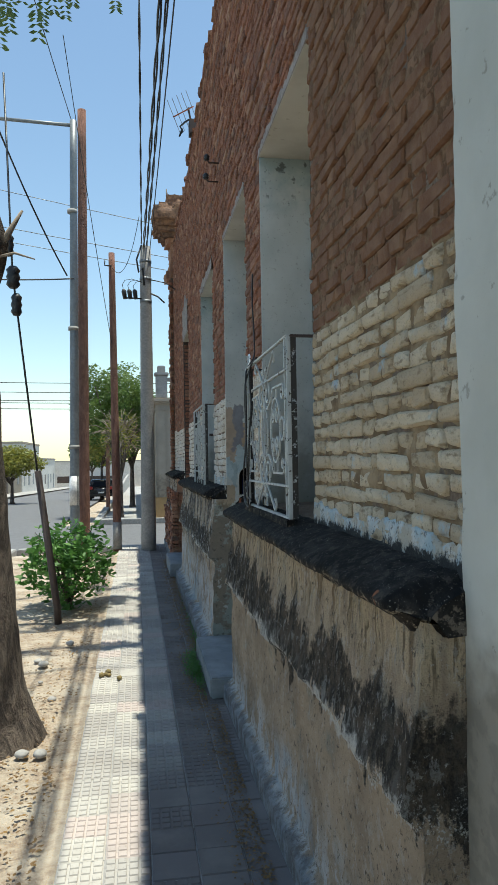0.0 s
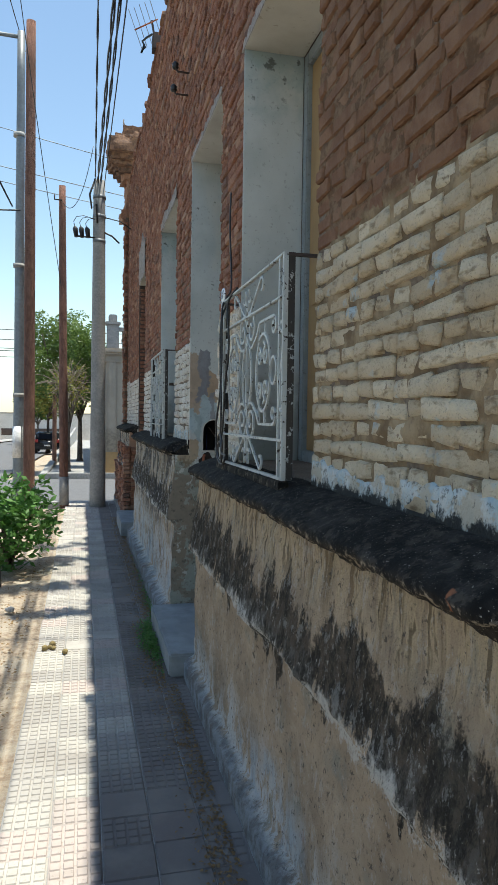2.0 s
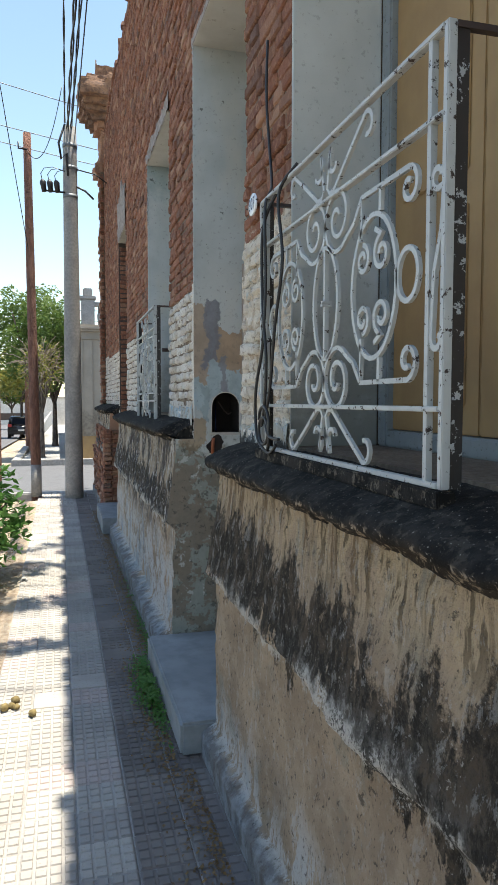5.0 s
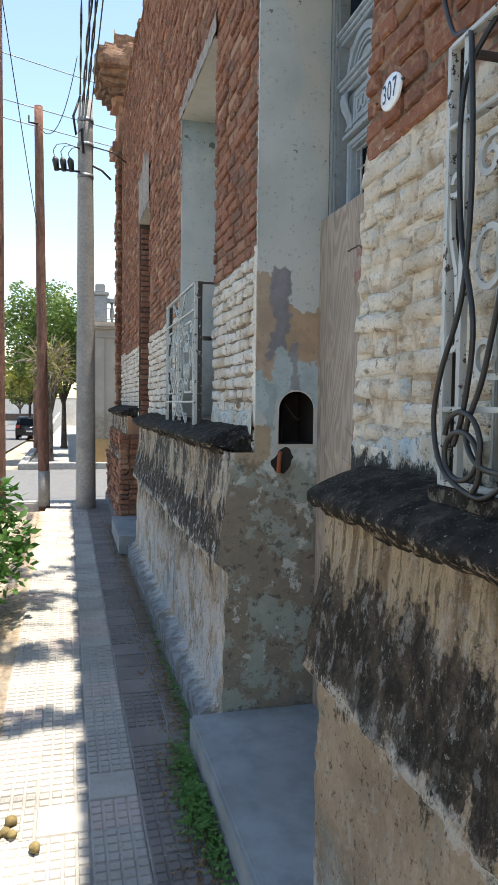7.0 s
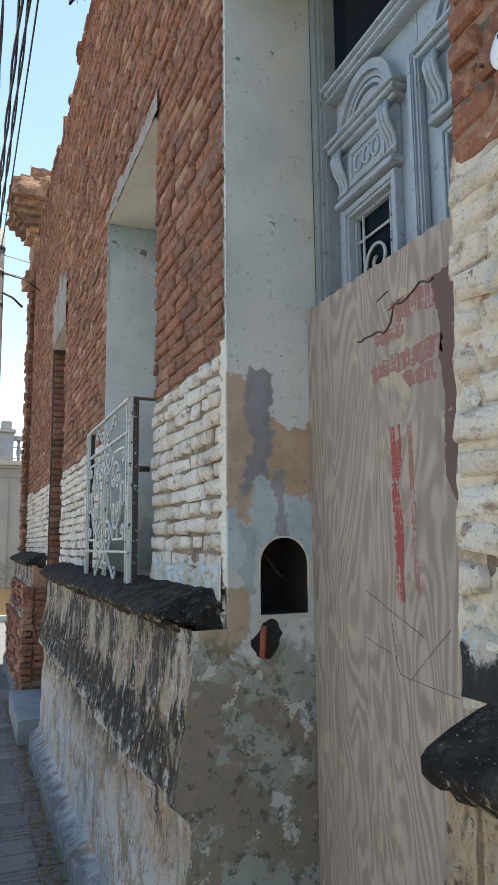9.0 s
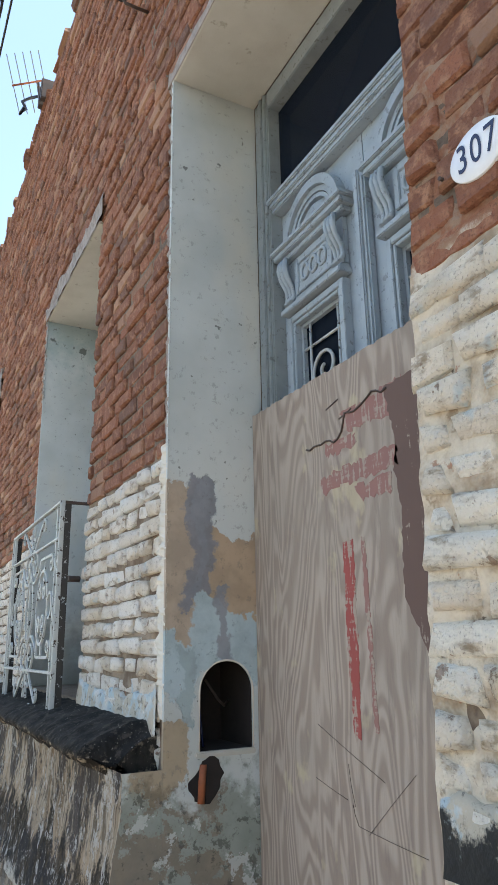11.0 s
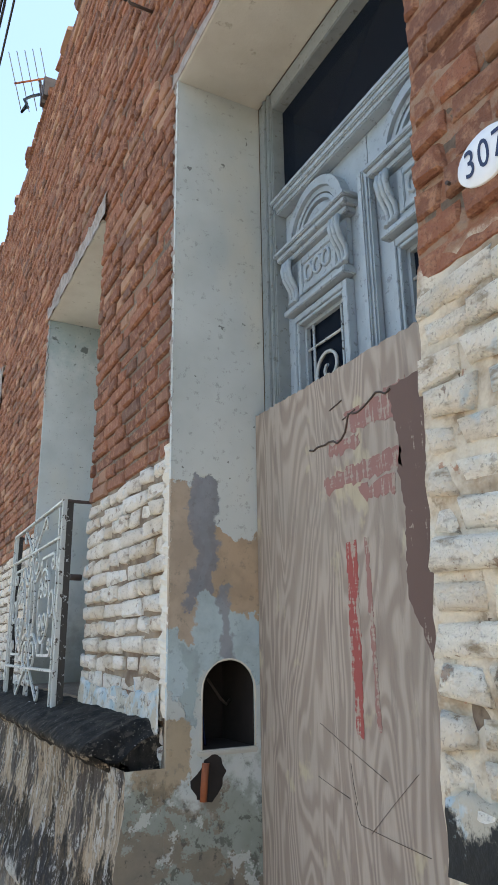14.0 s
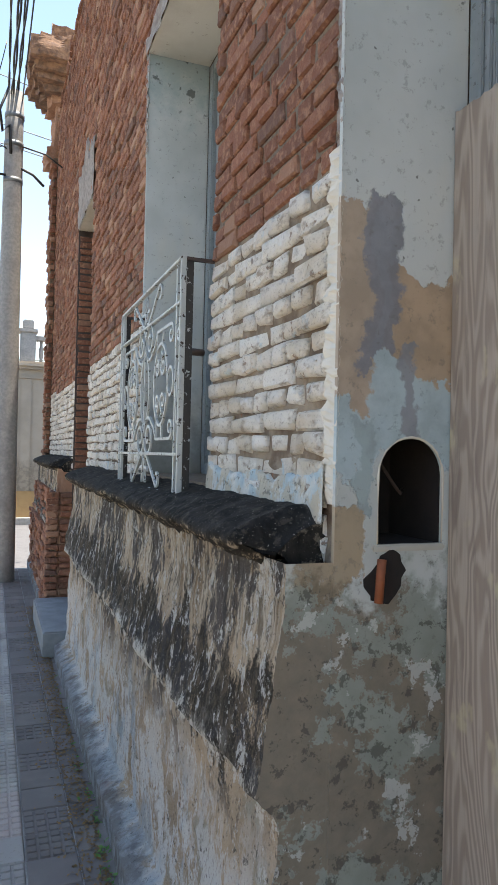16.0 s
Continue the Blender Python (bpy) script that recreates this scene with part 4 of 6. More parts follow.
bm = bmesh.new()
box(bm, -0.305, 0.33, 4.715, 5.945, 0.0, 0.15, 0.012)
setting("doorstep", bm, STEPC, "smooth grey cement doorstep", "step")
bm = bmesh.new()
box(bm, -0.33, 0.3, 10.12, 11.44, 0.0, 0.2, 0.012)
setting("doorstep_far", bm, STEPC, "grey cement doorstep of the far door", "step")


# crumbling corner cornice
def corner_cornice():
    ob = thing("corner_cornice", (0, Y1, 6.2), "crumbling brick corner cornice with a stepped capital", "cornice", kind="structure")
    rng = random.Random(8)
    for z0, z1, d, y0 in ((5.60, 5.74, 0.15, 0.45), (5.74, 6.36, 0.06, 0.42), (6.36, 6.46, 0.14, 0.5), (6.46, 6.55, 0.22, 0.6), (6.55, 6.64, 0.30, 0.7),
                          (6.64, 6.74, 0.37, 0.8), (6.74, 6.98, 0.42, 0.92), (6.98, 7.07, 0.30, 0.85), (7.07, 7.28, 0.12, 0.7)):
        bm = bmesh.new()
        box(bm, -d, 0.3, Y1 - y0, Y1 + d * 0.6, z0 - 0.01, z1 + 0.012)
        bmesh.ops.subdivide_edges(bm, edges=bm.edges, cuts=7, use_grid_fill=True)
        for v in bm.verts:
            k = noise.noise(v.co * 4) * 0.06 + noise.noise(v.co * 11) * 0.035
            out = max(0.0, -v.co.x) / max(d, 0.05)
            v.co += Vector((k * out + 0.02 * rng.random(), k * 0.8, 0.02 * noise.noise(v.co * 7)))
        part("course", bm, RED_J if z0 < 6.4 else CORNICE, ob)
    # brick pilaster on the corner
    vs, fs = [], []
    for r in range(int(4.1 / COURSE)):
        for i in range(2):
            n = len(vs)
            vs.extend((p[0] * 1.6 - 0.075, p[1] + Y1 - 0.12 - 0.235 * i - 0.06 * (r % 2), p[2] + 1.5 + (r + 0.5) * COURSE) for p in brick_shape(0.23, COURSE, rng, rng.uniform(-0.012, 0.012), 0.6))
            fs.extend(tuple(n + q for q in f) for f in BRICK_FACES)
    raw("pilaster_bricks", vs, fs, RED_J, ob, "dark weathered brick pilaster", "stuff")
    bm = bmesh.new()
    box(bm, -0.055, 0.02, Y1 - 0.46, Y1 - 0.002, 1.48, 5.6)
    part("pilaster_core", bm, MORTAR, ob)
    bm = bmesh.new()
    tube(bm, [(-0.1, Y1 - 0.2, 7.2), (-0.1, Y1 - 0.2, 7.6)], 0.012, 6)
    tube(bm, [(-0.1, Y1 - 0.2, 7.55), (-0.02, Y1 - 0.5, 7.25)], 0.008, 6)
    part("iron_stub", bm, BROWNW, ob, "rusty iron stub")


CORNICE = plain("eroded cornice render", (0.24, 0.135, 0.082), (0.10, 0.06, 0.045), 14, 0.95, bump=0.8, dist=0.02)
corner_cornice()


RUSTY = chipped_paint("rusty chipped paint", (0.03, 0.026, 0.024), (0.4, 0.42, 0.42))


# ---- window grilles ----
def spiral(cu, cv, r0, r1, a0, a1, n=26):
    out = []
    for i in range(n + 1):
        k = i / n
        r, a = r0 + (r1 - r0) * k, radians(a0 + (a1 - a0) * k)
        out.append((cu + r * math.cos(a), cv + r * math.sin(a)))
    return out


def grille(y0, z0, label):
    """An iron window grille, 1.25 x 0.88 m, in the plane x = -0.105; u runs along the wall, v up."""
    W, H, X = 1.25, 0.875, -0.105
    ob = thing("window_grille", (X, y0 + W / 2, z0), label, "window grille", "grilles of the house")
    c = W / 2

    def bar(name, pts, flat=(0.006, 0.0045), closed=False):
        bm = bmesh.new()
        tube(bm, [(X, y0 + u, z0 + v) for u, v in pts], 0, 4, closed, flat)
        return part(name, bm, IRON, ob)

    for u in (0.012, W - 0.012):
        bm = bmesh.new()
        box(bm, X - 0.008, X + 0.012, y0 + u - 0.008, y0 + u + 0.008, z0, z0 + H, 0.002)
        part("post", bm, IRON, ob)
        bm = bmesh.new()
        box(bm, X + 0.013, X + 0.04, y0 + u - 0.003, y0 + u + 0.003, z0 + 0.0, z0 + H)
        part("angle_strip", bm, RUSTY, ob, "dark rusty angle strip")
        bm = bmesh.new()
        box(bm, X + 0.012, 0.03, y0 + u - 0.008, y0 + u + 0.008, z0 + H - 0.014, z0 + H - 0.002)
        part("wall_tie", bm, BROWNW, ob, "rusty wall tie")
    for s in (1, -1):
        u = c + s * (c - 0.07)
        bar("inner_bar", [(u, 0.0), (u, H)], (0.007, 0.007))
    for v, w in ((0.006, 0.012), (H - 0.006, 0.012), (H - 0.165, 0.011), (0.155, 0.011)):
        bm = bmesh.new()
        box(bm, X - 0.01, X + 0.01, y0 + 0.02, y0 + W - 0.02, z0 + v - w / 2, z0 + v + w / 2, 0.002)
        part("rail", bm, IRON, ob)
    mid = 0.435
    bar("oval", [(c + 0.088 * math.cos(radians(a)), mid + 0.15 * math.sin(radians(a))) for a in range(0, 360, 12)], closed=True)
    bar("oval_bar", [(c, mid - 0.145), (c, mid + 0.145)], (0.006, 0.006))
    bm = bmesh.new()
    for dz in (-1, 1):
        box(bm, X - 0.014, X + 0.014, y0 + c - 0.009, y0 + c + 0.009, z0 + mid + 0.003 * dz - 0.004, z0 + mid + 0.003 * dz + 0.004)
    part("collar", bm, IRON, ob)
    for s in (1, -1):
        f = lambda pts: [(c + s * u, v) for u, v in pts]
        for w in (1, -1):
            g = lambda pts: f([(u, mid + w * (v - mid)) for u, v in pts])
            # large scroll from the oval up to the rail, curling inwards
            bar("scroll", g([(0.235, 0.655), (0.19, 0.605)] + spiral(0.085, 0.645, 0.085, 0.085, -50, -175, 10) + spiral(0.083, 0.645, 0.083, 0.014, 180, -330, 34)[0:]))
            # small scrolls and diagonal beyond the rail
            bar("corner_scroll", g(spiral(0.062, 0.80, 0.014, 0.048, 330, 120, 14)[:] + [(0.012, 0.74)] + [(0.03, 0.722), (0.06, 0.725), (0.16, 0.79), (0.25, 0.845)] + spiral(0.262, 0.815, 0.034, 0.02, 110, -110, 10)))
            # stepped bar with a curled end
            bar("step_bar", g([(0.235, 0.53 + 0.02), (0.235, 0.655), (0.47, 0.655)] + spiral(0.47, 0.615, 0.04, 0.012, 90, -300, 20)))
            # spirals inside the side oval
            bar("spiral", g(spiral(0.345, 0.505, 0.012, 0.042, 180, -270, 22) + [(0.31, 0.565)]))
            bar("spiral", g(spiral(0.245, 0.505, 0.012, 0.036, 0, 450, 22)))
            bar("drop_bar", g([(0.335, 0.60), (0.335, 0.655)]))
        bar("side_oval", f([(0.30 + 0.118 * math.cos(radians(a)), mid + 0.165 * math.sin(radians(a))) for a in range(0, 360, 12)]), closed=True)
        bar("ring", f([(0.467 + 0.045 * math.cos(radians(a)), mid + 0.055 * math.sin(radians(a))) for a in range(0, 360, 20)]), closed=True)
        bar("side_scroll", f(spiral(0.585, 0.60, 0.012, 0.026, 0, 330, 12) + [(0.60, 0.5), (0.575, 0.42), (0.568, 0.32)] + spiral(0.588, 0.29, 0.022, 0.010, 180, 420, 10)))
    return ob


grille(2.865, 1.435, "white painted wrought-iron window grille with scrolls, chipped and rusty")
grille(6.965, 1.45, "white painted scrolled iron grille over the second window")

# mortar bed under the first grille, in the black sill material
bm = bmesh.new()
box(bm, -0.125, -0.085, 2.86, 4.13, 1.398, 1.434, 0.004)
tagged(part("mortar_batten", bm, SILL), "blackened mortar bed under the window grille", "batten")


def window(name, y0, y1, z0, z1, panel, label):
    ob = thing(name, (0.34, (y0 + y1) / 2, z0), label, "window", kind="structure")
    a, b = y0 + 0.013, y1 - 0.013
    for p, q, r, s in ((a, a + 0.07, z0, z1 - 0.015), (b - 0.07, b, z0, z1 - 0.015), (a + 0.07, b - 0.07, z1 - 0.085, z1 - 0.015), (a + 0.07, b - 0.07, z0, z0 + 0.06)):
        bm = bmesh.new()
        box(bm, 0.335, 0.40, p, q, r, s, 0.006)
        part("frame", bm, FRAMEP, ob)
    m = (a + b) / 2
    for p, q in ((a + 0.073, m - 0.002), (m + 0.002, b - 0.073)):
        bm = bmesh.new()
        box(bm, 0.36, 0.39, p, q, z0 + 0.063, z1 - 0.088, 0.004)
        leaf = part("shutter", bm, panel, ob)
        bm = bmesh.new()
        for r, s in ((z0 + 0.15, z0 + 0.75), (z0 + 0.85, z1 - 0.2)):
            box(bm, 0.352, 0.362, p + 0.07, q - 0.07, r, s, 0.004)
        part("raised_panel", bm, panel, leaf)
    return ob


window("window_1", 2.83, 4.09, 1.44, 3.70, OCHRE, "tall window closed with ochre-brown wooden shutters")
window("window_2", 6.96, 8.21, 1.50, 3.76, FRAMEP, "tall window closed with grey wooden shutters")


# ---- the boarded door ----
def moulding(bm, y0, y1, z0, z1, x, depth):
    """A frame of stepped strips round a panel."""
    for k, w in enumerate((0.022, 0.012)):
        i = k * 0.022
        d = depth - k * 0.006
        box(bm, x - d, x, y0 + i, y0 + i + w, z0 + i, z1 - i, 0.002)
        box(bm, x - d, x, y1 - i - w, y1 - i, z0 + i, z1 - i, 0.002)
        box(bm, x - d, x, y0 + i + w, y1 - i - w, z1 - i - w, z1 - i, 0.002)
        box(bm, x - d, x, y0 + i + w, y1 - i - w, z0 + i, z0 + i + w, 0.002)


def door():
    y0, y1, z1 = 4.765, 5.941, 3.736
    ob = thing("door_1", (0.36, (y0 + y1) / 2, 0.15), "old blue-grey panelled double door with carved heads and a fanlight", "door", kind="structure")
    for p, q in ((y0, y0 + 0.10), (y1 - 0.10, y1)):
        bm = bmesh.new()
        box(bm, 0.335, 0.41, p, q, 0.15, z1, 0.004)
        for k in range(2):
            e = (p + 0.074, p + 0.09) if p == y0 else (q - 0.09, q - 0.074)
            box(bm, 0.327, 0.336, e[0] + 0.0 - 0.03 * k * (1 if p == y0 else -1), e[1] - 0.03 * k * (1 if p == y0 else -1), 0.15, z1, 0.003)
        part("door_frame", bm, FRAMEP, ob)
    bm = bmesh.new()
    box(bm, 0.335, 0.41, y0 + 0.10, y1 - 0.10, z1 - 0.075, z1, 0.004)
    part("head", bm, FRAMEP, ob)
    bm = bmesh.new()
    for x, r, s in ((0.345, 3.200, 3.245), (0.335, 3.218, 3.24), (0.326, 3.238, 3.258)):
        box(bm, x, 0.40, y0 + 0.085, y1 - 0.085, r, s, 0.004)
    part("transom", bm, DOORP, ob, "moulded blue-grey transom")
    bm = bmesh.new()
    box(bm, 0.385, 0.391, y0 + 0.10, y1 - 0.10, 3.26, z1 - 0.075)
    part("fanlight_pane", bm, GLASS, ob, "dark fanlight glass")
    mid = (y0 + y1) / 2
    X = 0.385
    for s, a, b in ((1, mid + 0.002, y1 - 0.10), (-1, y0 + 0.10, mid - 0.002)):
        cy = (a + b) / 2 + 0.018 * s
        g0, g1 = cy - 0.115, cy + 0.115
        bm = bmesh.new()
        # the leaf round its light
        box(bm, X, X + 0.035, a, g0, 0.16, 3.198)
        box(bm, X, X + 0.035, g1, b, 0.16, 3.198)
        box(bm, X, X + 0.035, g0, g1, 2.71, 3.198)
        box(bm, X, X + 0.035, g0, g1, 0.16, 1.5)
        leaf = part("leaf", bm, DOORP, ob, "blue-grey painted door leaf")
        bm = bmesh.new()
        moulding(bm, g0 - 0.045, g1 + 0.045, 1.45, 2.755, X, 0.03)
        part("light_frame", bm, DOORP, leaf)
        bm = bmesh.new()
        box(bm, X + 0.015, X + 0.02, g0, g1, 1.5, 2.71)
        part("pane", bm, GLASS, leaf, "dark glass")
        bm = bmesh.new()
        for u in (g0 + 0.035, g1 - 0.035):
            tube(bm, [(X + 0.006, u, 1.5), (X + 0.006, u, 2.71)], 0.005, 6)
        tube(bm, [(X + 0.006, g0, 2.63), (X + 0.006, g1, 2.63)], 0.005, 6)
        tube(bm, [(X + 0.004, cy + u, v) for u, v in spiral(0.0, 2.53, 0.014, 0.075, 60, -430, 34)] + [(X + 0.004, cy - 0.02, 2.36)], 0.006, 6)
        tube(bm, [(X + 0.004, cy + u, v) for u, v in spiral(0.0, 2.25, 0.014, 0.075, 240, -250, 34)], 0.006, 6)
        part("light_bars", bm, IRON, leaf, "scrolled iron bars")
        # entablature with three rings between consoles
        bm = bmesh.new()
        for d, e, r, t in ((0.065, 0.215, 3.005, 3.022), (0.055, 0.205, 2.985, 3.005), (0.04, 0.19, 2.965, 2.985), (0.02, 0.165, 2.80, 2.965)):
            box(bm, X - d, X, cy - e, cy + e, r, t, 0.003)
        for d, e, r, t in ((0.05, 0.175, 2.765, 2.785), (0.035, 0.165, 2.785, 2.80)):
            box(bm, X - d, X, cy - e, cy + e, r, t, 0.003)
        part("entablature", bm, DOORP, leaf)
        bm = bmesh.new()
        moulding(bm, cy - 0.11, cy + 0.11, 2.82, 2.95, X - 0.02, 0.008)
        for k in (-1, 0, 1):
            tube(bm, [(X - 0.024, cy + k * 0.052 + 0.021 * math.cos(t), 2.885 + 0.028 * math.sin(t)) for t in [i * math.pi / 9 for i in range(18)]], 0.006, 6, True)
        part("ring_panel", bm, DOORP, leaf)
        for k in (-1, 1):
            bm = bmesh.new()
            for w in (-0.018, 0, 0.018):
                u = cy + k * 0.145 + w
                tube(bm, [(X - 0.05, u, 2.962), (X - 0.056, u, 2.93), (X - 0.048, u, 2.895), (X - 0.028, u, 2.86), (X - 0.022, u, 2.83), (X - 0.032, u, 2.805)], [0.009, 0.011, 0.010, 0.009, 0.009, 0.010], 6)
            part("console", bm, DOORP, leaf)
        # arched head in rings
        bm = bmesh.new()
        for r, w, d in ((0.155, 0.016, 0.035), (0.128, 0.009, 0.022), (0.108, 0.007, 0.018), (0.075, 0.012, 0.014)):
            tube(bm, [(X - d * 0.5, cy + r * math.cos(i * math.pi / 22), 3.022 + r * 0.98 * math.sin(i * math.pi / 22)) for i in range(23)], 0, 4, False, (w, d * 0.5))
        box(bm, X - 0.006, X, cy - 0.06, cy + 0.06, 3.02, 3.06, 0.002)
        part("arched_head", bm, DOORP, leaf)
    bm = bmesh.new()
    box(bm, X - 0.03, X, mid - 0.028, mid + 0.028, 0.2, 3.03, 0.006)
    box(bm, X - 0.04, X - 0.028, mid - 0.012, mid + 0.012, 0.2, 3.05, 0.004)
    part("meeting_strip", bm, DOORP, ob)
    return ob


door()


def plywood():
    ob = thing("plywood_board", (0.3, 5.3, 0.15), "weathered plywood nailed over the door, faded red and brown paint", "board")
    rng = random.Random(3)
    pts = [(4.762, 0.152), (5.938, 0.152), (5.938, 2.455)]
    y = 5.93
    while y > 4.77:
        y -= 0.012
        pts.append((max(y, 4.762), 2.452 - 0.012 * (5.938 - y) / 1.2 + rng.uniform(-0.004, 0.003)))
    bm = bmesh.new()
    prism(bm, pts, "x", 0.297, 0.312)
    part("sheet", bm, PLY, ob)

    def blot(name, outline, mat, d, label, jag=0.008):
        p = []
        for (a, b), (c, e) in zip(outline, outline[1:] + outline[:1]):
            n = max(2, int(math.hypot(c - a, e - b) / 0.012))
            for i in range(n):
                p.append((a + (c - a) * i / n + rng.uniform(-jag, jag), b + (e - b) * i / n + rng.uniform(-jag, jag)))
        bm = bmesh.new()
        prism(bm, p, "x", 0.2966 - d, 0.2975)
        part(name, bm, mat, ob, label)

    blot("paint_stroke", [(5.445, 1.955), (5.398, 1.955), (5.405, 1.62), (5.412, 1.48), (5.435, 1.48), (5.445, 1.63)], REDP, 0.0006, "faded red upright stroke", 0.004)
    for k, q in enumerate(([(5.50, 2.235), (5.36, 2.235), (5.36, 2.20), (5.50, 2.20)], [(5.42, 2.30), (5.16, 2.32), (5.16, 2.24), (5.40, 2.245)], [(5.54, 2.145), (5.20, 2.16), (5.20, 2.11), (5.52, 2.10)], [(5.38, 2.09), (5.22, 2.095), (5.24, 2.05), (5.36, 2.055)])):
        blot("paint_wash", q, PINKP, 0.0004 + 0.0001 * k, "washed pink smear", 0.009)
    blot("paint_wash", [(5.365, 1.96), (5.35, 1.96), (5.34, 1.5), (5.355, 1.5)], PINKP, 0.0006, "pale pink drip", 0.004)
    blot("paint_patch", [(5.235, 2.315), (4.775, 2.33), (4.775, 1.60), (5.13, 1.63), (5.165, 1.72), (5.21, 1.80), (5.20, 2.02), (5.215, 2.10), (5.205, 2.18)], BROWNP, 0.0006, "brown paint patch with a ragged edge", 0.004)
    bm = bmesh.new()
    tube(bm, [(0.295, 5.60 - 0.02 * i, 2.245 + 0.035 * noise.noise(Vector((i * 0.35, 0, 2))) + 0.004 * i * (i > 9)) for i in range(20)], 0.003, 5)
    part("scrawl", bm, BROWNW, ob, "dark wavy wire")
    bm = bmesh.new()
    for a, b in (((5.60, 1.50), (5.33, 1.40)), ((5.22, 1.43), (5.40, 1.28)), ((5.62, 1.37), (5.48, 1.34)), ((5.46, 1.335), (5.44, 1.29)), ((5.44, 1.29), (5.20, 1.275)), ((5.45, 1.33), (5.47, 1.42))):
        tube(bm, [(0.2955, a[0], a[1]), (0.2935, (a[0] + b[0]) / 2, (a[1] + b[1]) / 2), (0.2955, *b)], 0.0006, 4)
    part("wire", bm, BROWNW, ob, "thin rusty wire")
    for a, b, c in ((5.49, 2.335, 2.30), (5.43, 2.29, 2.27), (5.07, 2.33, 2.30)):
        bm = bmesh.new()
        tube(bm, [(0.2965, a, b), (0.2965, a - 0.06, b + 0.012)], 0.0025, 4)
        part("crack", bm, BROWNW, ob)


plywood()


# ---- meter niche ----
def niche():
    ob = thing("meter_niche", (0.195, 6.08, 1.406), "arched meter niche in the door jamb with old cables", "niche")
    # the lining's near-black colour carries the shade of the niche
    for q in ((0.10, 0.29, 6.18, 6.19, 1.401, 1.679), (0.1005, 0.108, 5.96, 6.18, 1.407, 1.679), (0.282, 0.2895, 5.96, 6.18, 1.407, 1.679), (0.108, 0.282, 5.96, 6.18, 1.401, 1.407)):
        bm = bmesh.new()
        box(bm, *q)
        part("lining_panel", bm, DARK, ob, "niche lining with its shade painted near-black")
    bm = bmesh.new()
    tube(bm, [(0.15, 6.02, 1.41), (0.152, 6.05, 1.50), (0.165, 6.1, 1.58), (0.17, 6.15, 1.62)], 0.004, 6)
    part("cable", bm, NAVY, ob, "blue cable")
    bm = bmesh.new()
    tube(bm, [(0.17, 6.05, 1.6), (0.21, 6.04, 1.54), (0.24, 6.06, 1.52), (0.27, 6.1, 1.53)], 0.004, 6)
    part("cable", bm, BROWNW, ob, "dull red cable")
    arch = [(0.105, 1.41), (0.105, 1.5)] + [(0.1945 - 0.0895 * math.cos(math.pi * i / 14), 1.57 + 0.09 * math.sin(math.pi * i / 14)) for i in range(15)] + [(0.284, 1.5), (0.284, 1.41)]
    bm = bmesh.new()
    tube(bm, [(x, 5.945 + 0.002 * noise.noise(Vector((x * 60, z * 60, 0))), z) for x, z in arch], [0.003 + 0.002 * noise.noise(Vector((x * 80, z * 80, 3))) for x, z in arch], 6)
    part("rim", bm, CORNER, ob, "chipped pale rim")
    bm = bmesh.new()
    box(bm, 0.09, 0.29, 5.938, 5.96, 1.392, 1.408, 0.004)
    part("ledge", bm, SOFFIT, ob)
    # broken hole with a pipe below
    rng = random.Random(6)
    pts = [(0.12 + 0.045 * math.cos(t) * rng.uniform(0.8, 1.2) + 0.02 * (math.sin(t) > 0.3), 1.33 + 0.062 * math.sin(t) * rng.uniform(0.85, 1.15)) for t in [i * math.pi / 10 for i in range(20)]]
    bm = bmesh.new()
    # flat near-black patch stands in for the shade in the hole
    prism(bm, pts, "y", 5.9405, 5.945)
    part("broken_hole", bm, DARK, ob, "broken hole in the plaster, its shade a flat dark patch")
    bm = bmesh.new()
    tube(bm, [(0.115, 5.937, 1.375), (0.11, 5.935, 1.33), (0.108, 5.937, 1.275)], 0.011, 8)
    part("pipe", bm, RUST, ob, "orange rusty pipe stub")


niche()


